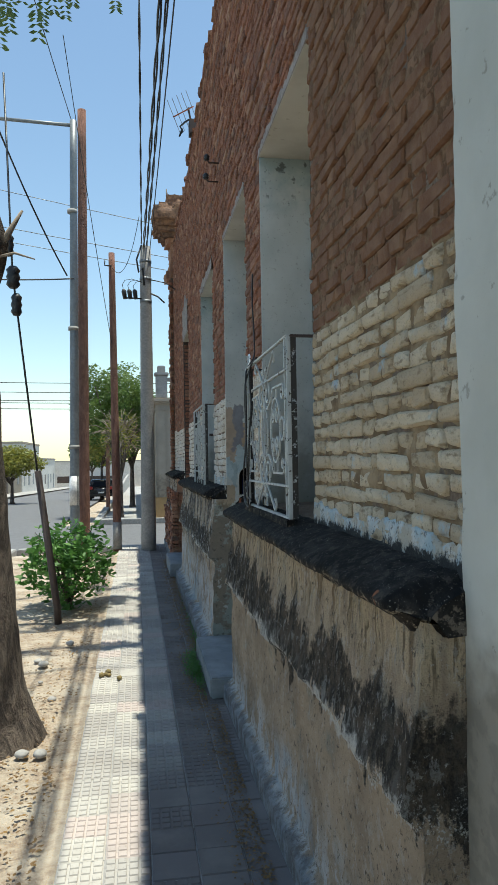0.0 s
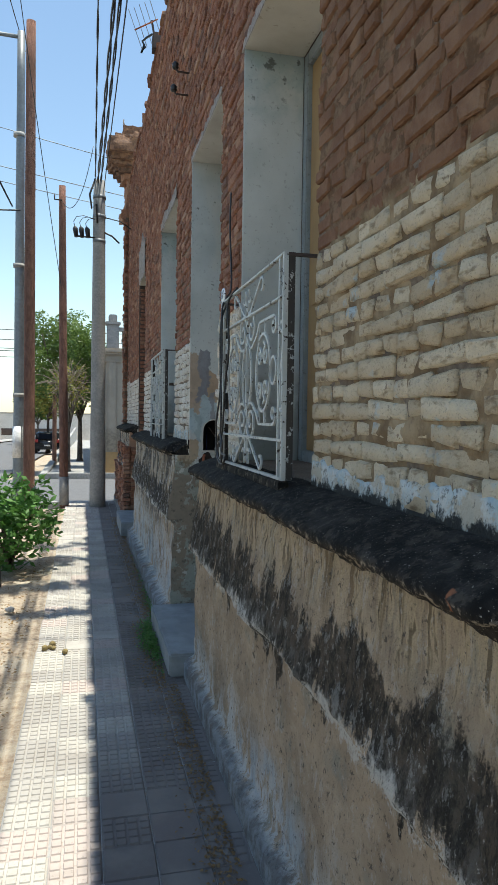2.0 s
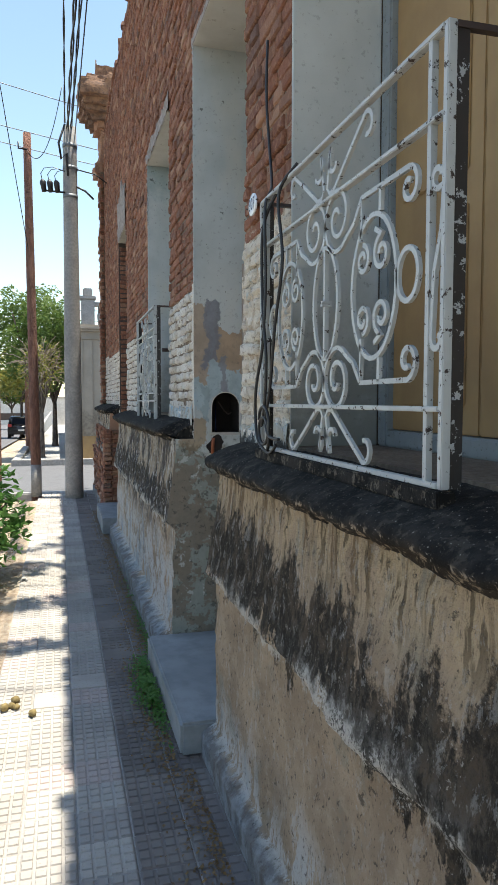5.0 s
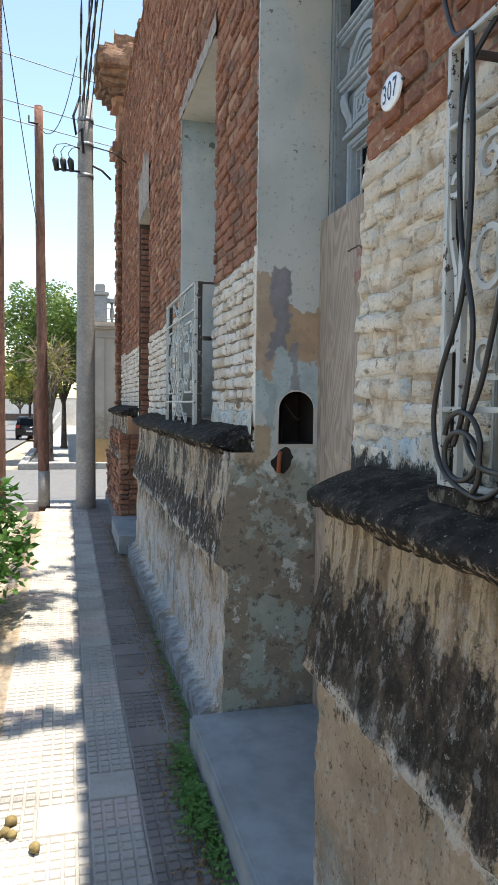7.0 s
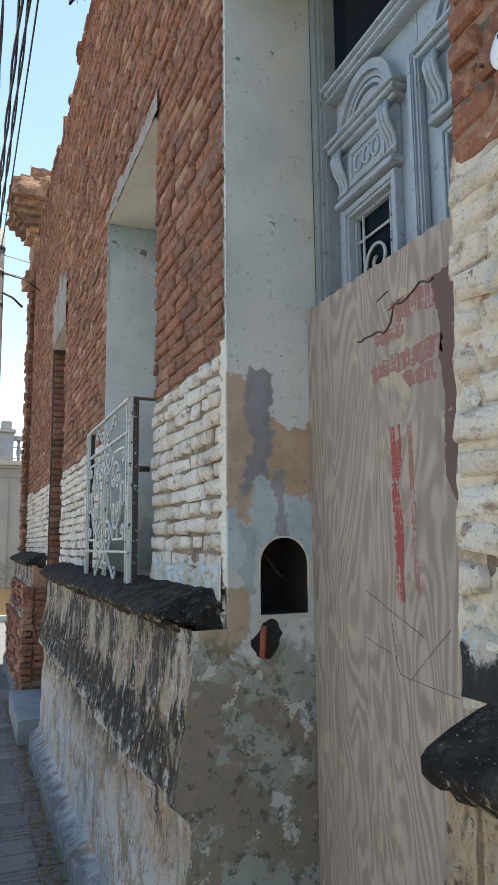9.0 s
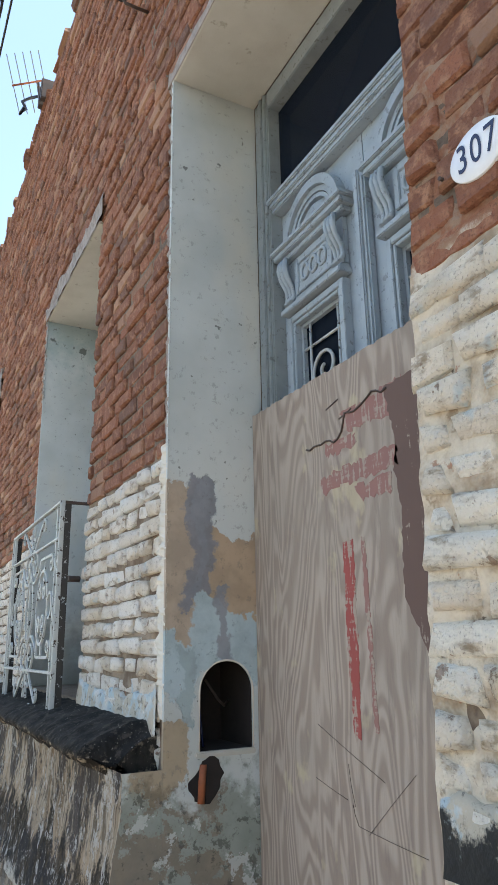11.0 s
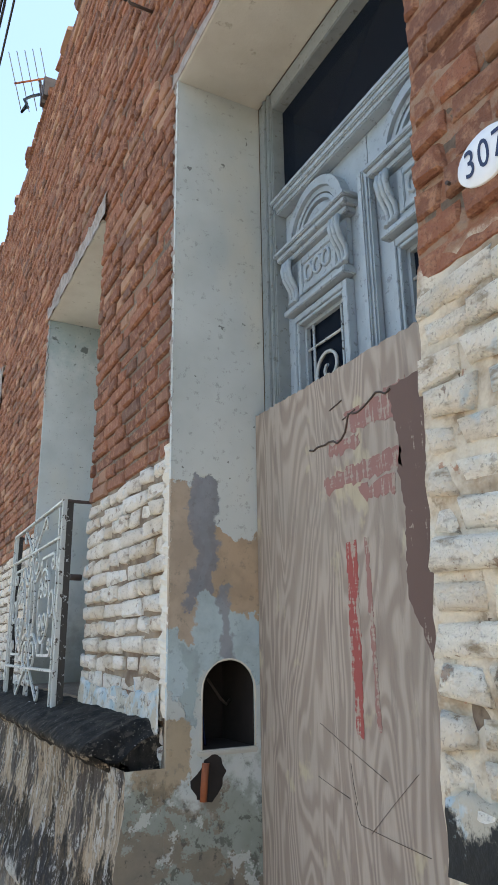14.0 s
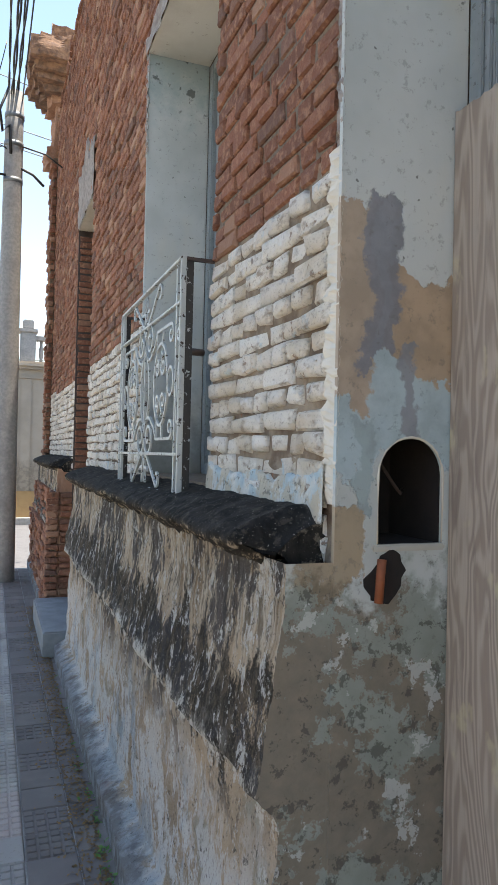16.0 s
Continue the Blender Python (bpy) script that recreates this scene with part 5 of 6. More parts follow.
# ---- number plate ----
def number_plate():
    ob = thing("number_plate", (-0.014, 4.583, 2.435), "oval white enamel house number plate lettered 307 in navy", "number plate")
    bm = bmesh.new()
    n = 36
    rings = []
    for x, k in ((-0.006, 1.0), (-0.011, 1.0), (-0.0125, 0.96), (-0.014, 0.5)):
        rings.append([bm.verts.new((x, 4.583 + 0.060 * k * math.cos(2 * math.pi * i / n), 2.435 + 0.046 * k * math.sin(2 * math.pi * i / n))) for i in range(n)])
    for a, b in zip(rings, rings[1:]):
        for i in range(n):
            bm.faces.new((a[i], a[(i + 1) % n], b[(i + 1) % n], b[i]))
    bm.faces.new(rings[-1])
    plate = part("plate", bm, ENAMEL, ob, "white enamel", True)
    for k, digit in enumerate("307"):
        cu = bpy.data.curves.new("digit", "FONT")
        cu.body, cu.size, cu.extrude, cu.align_x, cu.align_y = digit, 0.07, 0.0003, "CENTER", "CENTER"
        cu.offset = 0.0002
        tmp = new("digit", cu)
        dg = bpy.context.evaluated_depsgraph_get()
        me = bpy.data.meshes.new_from_object(tmp.evaluated_get(dg))
        bpy.data.objects.remove(tmp)
        me.materials.clear()
        me.materials.append(NAVY)
        txt = new("digit", me)
        txt.parent = ob
        txt.matrix_parent_inverse = ob.matrix_basis.inverted()
        txt.matrix_basis = Matrix(((0, 0, -1, -0.0148), (-0.72, 0, 0, 4.583 - (k - 1) * 0.0295), (0, 1.0, 0, 2.435), (0, 0, 0, 1)))
        tagged(txt, "navy digit")
    for s in (-1, 1):
        bm = bmesh.new()
        tube(bm, [(-0.010, 4.583 + s * 0.079, 2.435), (-0.018, 4.583 + s * 0.079, 2.435)], 0.0035, 8)
        part("screw", bm, BROWNW, ob, "rusty screw")


number_plate()


# ---- black cable coil on the grille ----
def loose_cable():
    ob = thing("loose_cable", (-0.13, 3.95, 1.44), "black cable hanging down the wall and looped over the grille", "cable")
    runs = (
        [(-0.012, 4.36, 3.0), (-0.018, 4.355, 2.8), (-0.014, 4.33, 2.6), (-0.03, 4.24, 2.42), (-0.09, 4.08, 2.33), (-0.128, 4.0, 2.25), (-0.13, 3.985, 2.0), (-0.135, 4.0, 1.8), (-0.14, 4.06, 1.66), (-0.135, 4.09, 1.56), (-0.14, 4.04, 1.47), (-0.135, 3.93, 1.43), (-0.13, 3.86, 1.46)],
        [(-0.1, 3.75, 2.33), (-0.13, 3.84, 2.26), (-0.13, 3.80, 2.05), (-0.135, 3.86, 1.85), (-0.13, 3.93, 1.65), (-0.13, 3.98, 1.55), (-0.135, 3.93, 1.49), (-0.13, 3.83, 1.48)],
        [(-0.09, 3.95, 2.32), (-0.128, 4.02, 2.2), (-0.13, 4.02, 1.95), (-0.135, 3.96, 1.75), (-0.132, 3.985, 1.6), (-0.132, 4.02, 1.52)],
        [(-0.135, 3.985 + 0.06 * math.cos(i * 0.5), 1.54 + 0.055 * math.sin(i * 0.5) - 0.003 * i) for i in range(22)],
    )
    for pts in runs:
        fine = []
        v = [Vector(p) for p in pts]
        for i in range(len(v) - 1):
            p0, p1, p2, p3 = v[max(i - 1, 0)], v[i], v[i + 1], v[min(i + 2, len(v) - 1)]
            for k in range(6):
                t = k / 6
                fine.append(0.5 * (2 * p1 + (p2 - p0) * t + (2 * p0 - 5 * p1 + 4 * p2 - p3) * t * t + (3 * p1 - p0 - 3 * p2 + p3) * t ** 3))
        bm = bmesh.new()
        tube(bm, fine + [v[-1]], 0.0055, 7)
        part("strand", bm, BLACK, ob)


loose_cable()


# ---- small fittings on the wall ----
def insulator(y, z):
    ob = thing("wall_insulator", (-0.05, y, z), "black porcelain insulator on an iron bracket", "insulator", "insulators on the wall")
    bm = bmesh.new()
    tube(bm, [(0.01, y, z), (-0.10, y, z), (-0.12, y, z + 0.03)], 0.008, 6)
    part("bracket", bm, BROWNW, ob)
    bm = bmesh.new()
    tube(bm, [(-0.12, y, z + 0.02 + 0.012 * i) for i in range(6)], [0.02, 0.03, 0.022, 0.03, 0.022, 0.012], 10)
    part("bell", bm, BLACK, ob)


insulator(6.2, 4.56)
insulator(6.3, 4.42)
bm = bmesh.new()
tube(bm, [(0.02, 7.12, 2.0), (-0.035, 7.11, 2.0)], 0.014, 8)
tagged(part("shutter_stop", bm, BROWNW), "rusty iron shutter stop in the window reveal", "shutter stop")


def antenna():
    ob = thing("tv_antenna", (0.05, 9.5, TOP), "old red-brown television aerial leaning off the parapet", "antenna")
    bm = bmesh.new()
    tube(bm, [(0.1, 9.5, TOP), (0.0, 9.5, TOP + 0.5), (-0.02, 9.5, TOP + 0.62)], 0.014, 6)
    part("mast", bm, BROWNW, ob)
    bm = bmesh.new()
    tube(bm, [(0.05, 9.45, TOP + 0.62), (-0.24, 9.48, TOP + 0.46)], 0.009, 6)
    part("boom", bm, RUST, ob)
    for i in range(5):
        k = i / 4
        c = Vector((0.03 - 0.26 * k, 9.46 + 0.02 * k, TOP + 0.61 - 0.145 * k))
        bm = bmesh.new()
        tube(bm, [c + Vector((-0.1, -0.2, 0.13)), c + Vector((0.1, 0.2, -0.13))], 0.0045, 5)
        part("element", bm, STEEL, ob)
    bm = bmesh.new()
    tube(bm, [(-0.01, 9.5, TOP + 0.45), (-0.08, 9.5, TOP + 0.40), (-0.14, 9.5, TOP + 0.34), (-0.10, 9.5, TOP + 0.27), (-0.15, 9.5, TOP + 0.20), (-0.11, 9.52, TOP + 0.32)], 0.014, 6)
    part("hanging_bracket", bm, BLACK, ob, "dark bent bracket")


antenna()
bm = bmesh.new()
for y in (9.0, 9.1):
    box(bm, -0.05, 0.2, y, y + 0.06, TOP + 0.02, TOP + 0.22, 0.006)
tagged(part("iron_clamp", bm, BROWNW), "dark iron clamps on the parapet", "clamp")


# ---- poles and overhead lines ----
def pole(name, x, y, h, r0, r1, mat, label, lean=0.0, category="utility pole"):
    z0 = fall(y) - 0.2
    ob = thing(name, (x, y, fall(y)), label, category)
    bm = bmesh.new()
    tube(bm, [(x + lean * k, y, z0 + (h - z0) * k) for k in [i / 12 for i in range(13)]], [r0 + (r1 - r0) * i / 12 for i in range(13)], 16)
    part("shaft", bm, mat, ob, "", True)
    return ob


def band(ob, x, y, z, r, mat=STEEL):
    bm = bmesh.new()
    tube(bm, [(x, y, z - 0.03), (x, y, z + 0.03)], r, 14)
    part("band", bm, mat, ob)


pc = pole("concrete_pole", -0.585, 13.55, 6.0, 0.15, 0.105, CONCRETE, "tapered grey concrete utility pole at the corner")
for z in (4.9, 5.35, 5.7):
    band(pc, -0.585, 13.55, z, 0.118)
for k in range(3):
    bm = bmesh.new()
    c = Vector((-0.80 - 0.105 * k, 13.45, 5.03))
    tube(bm, [c + Vector((0.02, 0, -0.10)), c + Vector((0.0, 0, 0.05)), c + Vector((-0.012, 0, 0.09))], [0.036, 0.048, 0.022], 8)
    part("fuse_box", bm, BLACK, pc, "black fuse holder")
    bm = bmesh.new()
    top = 0.26 + 0.02 * k
    tube(bm, [c + Vector((-0.01, 0, 0.08)), c + Vector((-0.03, 0, 0.6 * top)), c + Vector((0.02, 0.01, 0.9 * top)), c + Vector((0.09 + 0.03 * k, 0.02, top)), c + Vector((0.17 + 0.09 * k, 0.04, 0.85 * top))], 0.006, 6)
    part("lead", bm, BLACK, pc)
bm = bmesh.new()
tube(bm, [(-0.9 - 0.08, 13.45, 4.95), (-0.585, 13.5, 4.95)], 0.015, 6)
tube(bm, [(-0.585, 13.5, 5.35), (-0.2, 13.5, 5.28), (0.0, 13.5, 5.15)], 0.010, 6)
tube(bm, [(-0.585, 13.5, 5.1), (-0.35, 13.5, 5.0), (-0.22, 13.5, 4.88)], 0.016, 6)
tube(bm, [(-0.66, 13.42, 6.0), (-0.76, 13.4, 5.7), (-0.72, 13.42, 5.45), (-0.64, 13.43, 5.55), (-0.62, 13.43, 5.2)], 0.018, 6)
part("bracket", bm, BLACK, pc, "dark brackets and looped cable")

pb = pole("wooden_pole", -1.19, 13.7, 5.9, 0.085, 0.06, POLEW, "reddish wooden telephone pole with a bare top", -0.06)
bm = bmesh.new()
tube(bm, [(-1.25, 13.62, 5.62), (-1.38, 13.6, 5.62), (-1.38, 13.6, 5.72)], 0.014, 6)
part("bracket", bm, BLACK, pb)
bm = bmesh.new()
tube(bm, [(-1.192, 13.7, 0.02), (-1.195, 13.7, 0.55)], 0.087, 14)
part("painted_foot", bm, CONCRETE, pb, "grey painted foot")

pa = pole("street_lamp", -1.87, 12.0, 7.7, 0.085, 0.06, STEEL, "tall grey steel lamp post with a side arm", 0.04, "street lamp")
bm = bmesh.new()
tube(bm, [(-1.83, 12.0, 7.62), (-2.4, 12.0, 7.64), (-3.5, 12.0, 7.68)], 0.032, 8)
part("arm", bm, STEEL, pa)
bm = bmesh.new()
box(bm, -4.0, -3.5, 11.9, 12.1, 7.62, 7.76, 0.03)
part("lamp_head", bm, STEEL, pa)
for z in (2.0, 4.05, 6.1):
    band(pa, -1.86, 12.0, z, 0.088, KERB)
bm = bmesh.new()
tube(bm, [(-1.868, 12.0, 1.0), (-1.868, 12.0, 1.5)], 0.0845, 14)
part("notice", bm, WHITEP, pa, "white paper notice round the post")
pole("wooden_pole", -1.74, 12.5, 8.15, 0.10, 0.075, POLEW, "tall reddish wooden pole behind the lamp post", 0.02)


def line(name, a, b, sag, r, label, mat=BLACK, twist=0.0):
    ob = thing(name, (b[0], b[1], b[2]), label, "cable", "overhead lines")
    a, b = Vector(a), Vector(b)
    for s in ((1, -1) if twist else (0,)):
        pts = []
        n = 90 if twist else 28
        for i in range(n + 1):
            k = i / n
            p = a.lerp(b, k) - Vector((0, 0, 4 * sag * k * (1 - k)))
            w = i * 0.9
            pts.append(p + Vector((math.cos(w), 0, math.sin(w))) * twist * s)
        bm = bmesh.new()
        tube(bm, pts, r, 6)
        part("strand", bm, mat, ob)


line("overhead_line", (-0.62, 13.5, 5.95), (-0.36, -9, 7.3), 0.25, 0.012, "thick twisted black overhead cable", twist=0.015)
line("overhead_line", (-0.56, 13.5, 6.0), (-0.26, -9, 7.6), 0.3, 0.010, "thick twisted black overhead cable", twist=0.012)
line("overhead_line", (-0.66, 13.5, 6.05), (-0.9, -9, 8.6), 0.25, 0.008, "twisted black overhead cable", twist=0.008)
line("overhead_line", (-0.5, 13.5, 5.9), (-0.2, -9, 7.2), 0.2, 0.008, "thin black overhead cable")
for z, zz in ((7.9, 6.6), (6.9, 6.0), (6.6, 5.7)):
    line("overhead_line", (-14, 13, z + 1.2), (6, 17, zz), 0.2, 0.008, "thin overhead wire across the street", STEEL)
for z in (4.9, 4.55, 4.45, 5.3, 4.2):
    line("overhead_line", (-20, 30, z + 0.3), (9, 30, z), 0.3, 0.014, "overhead wire across the far crossing", BLACK)
line("overhead_line", (-1.83, 11.9, 4.9), (-4.5, 11.5, 4.8), 0.05, 0.012, "black service cable off the lamp post")
line("overhead_line", (-1.25, 13.6, 5.6), (-0.7, 13.5, 6.6), 0.5, 0.006, "thin wire between the poles")
line("overhead_line", (-1.95, 11.9, 4.95), (-3.3, 9.0, 8.2), 0.25, 0.014, "black cable sagging from the lamp post")
line("overhead_line", (-1.25, 13.7, 4.0), (-1.8, 10.0, 8.0), 0.1, 0.006, "thin stay wire of the wooden pole")
line("overhead_line", (-1.8, 12.4, 7.6), (-2.6, 9.0, 9.8), 0.1, 0.008, "thin wire running up from the lamp post")


# ---- trees, shrub ----
def leaves(count, centre, spread, size, seed, gap=0.32, flat=1.0):
    """Verts and faces of many small leaves in an uneven crown with gaps."""
    rng = random.Random(seed)
    verts, faces = [], []
    made = 0
    while made < count:
        d = Vector((rng.gauss(0, 1), rng.gauss(0, 1), rng.gauss(0, 1))).normalized() * rng.random() ** 0.4
        p = Vector(centre) + Vector((d.x * spread[0], d.y * spread[1], d.z * spread[2]))
        edge = 1.0 + 0.5 * noise.noise(d * 2.3 + Vector((seed, 0, 0)))
        if d.length > edge * 0.86 or noise.noise(p * (1.7 / max(spread)) * 2.2 + Vector((0, seed, 0))) < gap - 0.5:
            made += 0.25
            continue
        s = size * rng.uniform(0.6, 1.3)
        u = Vector((rng.gauss(0, 1), rng.gauss(0, 1), rng.gauss(0, 0.5))).normalized()
        w = u.cross(Vector((rng.gauss(0, 1), rng.gauss(0, 1), rng.gauss(0, 1) + 0.8))).normalized()
        n = len(verts)
        verts.extend((p - u * s, p + w * s * 0.42 - u * s * 0.1, p + u * s, p - w * s * 0.42 - u * s * 0.1))
        faces.append((n, n + 1, n + 2, n + 3))
        made += 1
    return verts, faces


def tree(x, y, h, crown, spread, count, size, leaf, seed, r=0.14, label="leafy street tree", bare=False):
    z = fall(y) - 0.15
    ob = thing("tree", (x, y, z), label, "tree")
    rng = random.Random(seed)
    bm = bmesh.new()
    tube(bm, [(x + 0.1 * noise.noise(Vector((i, seed, 0))), y, z + h * i / 8) for i in range(9)], [r * (1.5 if i == 0 else 1.0 - 0.06 * i) for i in range(9)], 9)
    part("trunk", bm, BARK, ob, "", True)
    for k in range(7):
        a = rng.uniform(0, 6.28)
        bm = bmesh.new()
        e = Vector((x + math.cos(a) * spread[0] * 0.7, y + math.sin(a) * spread[1] * 0.7, crown + rng.uniform(-0.3, 0.6) * spread[2]))
        s = Vector((x, y, z + h * rng.uniform(0.75, 1.0)))
        tube(bm, [s.lerp(e, i / 5) + Vector((0, 0, 0.12 * math.sin(i))) for i in range(6)], [r * 0.5 * (1 - i / 6.5) for i in range(6)], 6)
        part("limb", bm, BARK, ob)
    if bare:
        bm = bmesh.new()
        for k in range(150):
            d = Vector((rng.gauss(0, 1), rng.gauss(0, 1), rng.gauss(0, 1))).normalized()
            s = Vector((x, y, crown)) + Vector((d.x * spread[0], d.y * spread[1], d.z * spread[2])) * rng.uniform(0.2, 0.6)
            e = s + Vector((d.x * spread[0], d.y * spread[1], d.z * spread[2])) * 0.45 + Vector((rng.gauss(0, 0.2), rng.gauss(0, 0.2), rng.gauss(0, 0.15)))
            tube(bm, [s, s.lerp(e, 0.5) + Vector((0, 0, 0.08)), e], [0.02, 0.013, 0.006], 4)
        part("brushwood", bm, TWIG, ob, "bare grey twigs")
    v, f = leaves(count, (x, y, crown), spread, size, seed)
    part_ob = raw("crown", v, f, leaf, ob)
    return ob


tree(-1.55, 28.0, 2.6, 4.0, (1.9, 2.2, 1.9), 17000, 0.075, LEAF, 1, label="dense green street tree across the side street")
tree(-1.35, 25.0, 2.0, 2.7, (0.85, 0.9, 1.0), 1500, 0.045, LEAFY, 2, 0.09, "half-bare tree with grey twigs before the green tree", True)
tree(-1.0, 34.0, 2.6, 3.6, (1.7, 2.0, 1.9), 5000, 0.12, LEAF, 3, label="green street tree further down the street")
tree(-3.3, 52.0, 2.8, 3.4, (2.3, 2.4, 2.2), 4000, 0.16, LEAFY, 4, label="yellowish tree down the street")
tree(-8.8, 47.0, 1.5, 1.9, (2.3, 2.2, 1.1), 5000, 0.13, LEAFY, 5, label="low yellow-green tree on the far kerb")
tree(-11.5, 42.0, 1.5, 2.0, (1.8, 1.6, 1.0), 3000, 0.12, LEAFY, 6, label="low yellow-green tree beside the parked street")
tree(-6.0, 85.0, 3, 3.2, (3.0, 3.0, 2.2), 4000, 0.22, LEAF, 7, label="green tree at the end of the street")


def near_tree():
    ob = thing("tree", (-1.78, 4.3, 0.0), "old street tree with rough grey bark beside the pavement", "tree")
    bm = bmesh.new()
    hs = [-0.1, 0.05, 0.15, 0.35, 0.7, 1.2, 1.8, 2.4, 2.9]
    rs = [0.42, 0.36, 0.31, 0.265, 0.235, 0.21, 0.185, 0.17, 0.165]
    tube(bm, [(-1.80 - 0.045 * max(0, h - 0.3) * 0.6, 4.3, h) for h in hs], rs, 40)
    bmesh.ops.subdivide_edges(bm, edges=[e for e in bm.edges if abs(e.verts[0].co.z - e.verts[1].co.z) > 0.05], cuts=6)
    for v in bm.verts:
        c = v.co
        a = math.atan2(c.y - 4.3, c.x + 1.8)
        k = 0.018 * noise.noise(Vector((a * 6, c.z * 2.5, 0))) + 0.012 * noise.noise(Vector((a * 14, c.z * 6, 3))) + (0.05 * max(0, math.sin(a * 3 + 0.6)) * max(0, 0.3 - c.z))
        c.x += math.cos(a) * k
        c.y += math.sin(a) * k
    part("trunk", bm, BARK, ob, "", True)
    limbs = (([(-1.86, 4.3, 2.8), (-1.75, 4.2, 3.1), (-1.95, 3.9, 4.2), (-2.1, 3.6, 6.0), (-2.2, 3.6, 8.0)], 0.14),
             ([(-1.9, 4.3, 2.8), (-2.3, 4.9, 4.2), (-2.6, 5.8, 6.5), (-2.3, 6.6, 8.3)], 0.12),
             ([(-2.3, 6.6, 8.2), (-1.2, 6.9, 8.7), (-0.3, 7.0, 9.0), (0.6, 6.9, 9.2)], 0.055),
             ([(-2.3, 6.2, 8.0), (-1.1, 6.1, 8.6), (-0.1, 6.25, 8.9), (0.6, 6.0, 9.0)], 0.045),
             ([(-2.4, 6.6, 8.2), (-1.2, 7.9, 8.8), (-0.2, 8.3, 9.2), (0.6, 8.4, 9.4)], 0.05),
             ([(-2.4, 6.6, 8.2), (-1.3, 8.6, 9.2), (-0.3, 9.2, 9.6), (0.6, 9.3, 9.8)], 0.045),
             ([(-2.3, 6.2, 8.0), (-0.9, 5.5, 8.7), (0.4, 5.4, 9.0)], 0.035),
             ([(-2.35, 6.6, 8.2), (-1.2, 7.5, 9.0), (-0.1, 7.7, 9.3), (0.6, 7.6, 9.5)], 0.04))
    for pts, r in limbs:
        bm = bmesh.new()
        fine = []
        for a, b in zip(pts, pts[1:]):
            for i in range(5):
                p = Vector(a).lerp(Vector(b), i / 5)
                fine.append(p + Vector((noise.noise(p * 2), noise.noise(p * 2 + Vector((5, 0, 0))), 0)) * 0.06)
        fine.append(Vector(pts[-1]))
        tube(bm, fine, [r * (1 - 0.8 * i / (len(fine) - 1)) for i in range(len(fine))], 8)
        part("limb", bm, BARK, ob, "", True)
    bm = bmesh.new()
    tube(bm, [(-1.78, 4.25, 2.95), (-1.62, 4.2, 3.12), (-1.50, 4.15, 3.3)], [0.035, 0.025, 0.008], 7)
    tube(bm, [(-1.72, 4.2, 3.0), (-1.55, 4.15, 3.03), (-1.42, 4.1, 2.98)], [0.012, 0.008, 0.004], 6)
    part("broken_twig", bm, TWIG, ob, "bare broken twig")
    v, f = [], []
    for c, s, n, seed in (((-0.2, 6.1, 8.9), (0.9, 0.22, 0.3), 380, 21), ((-0.2, 7.1, 9.1), (0.9, 0.3, 0.3), 520, 22), ((-0.2, 8.3, 9.4), (0.9, 0.4, 0.4), 700, 23), ((-0.3, 9.3, 9.7), (0.9, 0.3, 0.4), 400, 25), ((-2.6, 6.5, 9.0), (1.0, 1.6, 0.6), 700, 24)):
        a, b = leaves(n, c, s, 0.07, seed, 0.5)
        k = len(v)
        v += a
        f += [tuple(k + q for q in face) for face in b]
    raw("crown", v, f, LEAF, ob)
    # hanging feathery sprays at the edge of the crown
    rng = random.Random(31)
    v, f = [], []
    for k in range(34):
        x, y = rng.uniform(-1.75, -0.85), rng.uniform(2.6, 3.8)
        top = 3.68 + (y - 2.6) * 0.66 + rng.uniform(0.0, 0.12)
        length = rng.uniform(0.1, 0.36) if x < -1.2 else rng.uniform(0.05, 0.14)
        drift = rng.uniform(-0.25, 0.25)
        for i in range(int(length / 0.02)):
            p = Vector((x + drift * i * 0.02, y + 0.02 * math.sin(i), top - i * 0.02))
            for s in (-1, 1):
                e = Vector((s * 0.035, rng.uniform(-0.02, 0.02), -0.018))
                n = len(v)
                v.extend((p, p + e * 0.5 + Vector((0, 0, 0.009)), p + e, p + e * 0.5 - Vector((0, 0, 0.009))))
                f.append((n, n + 1, n + 2, n + 3))
    raw("hanging_sprays", v, f, LEAF, ob, "feathery hanging leaf sprays")
    bm = bmesh.new()
    for k in range(5):
        y = 2.7 + 0.25 * k
        tube(bm, [(-2.3, y + 0.5 - 0.12 * k, 3.78 + k * 0.165), (-1.8, y, 3.8 + k * 0.165), (-0.9, y, 3.82 + k * 0.165)], [0.02, 0.012, 0.004], 6)
    part("spray_twigs", bm, BARK, ob)


near_tree()


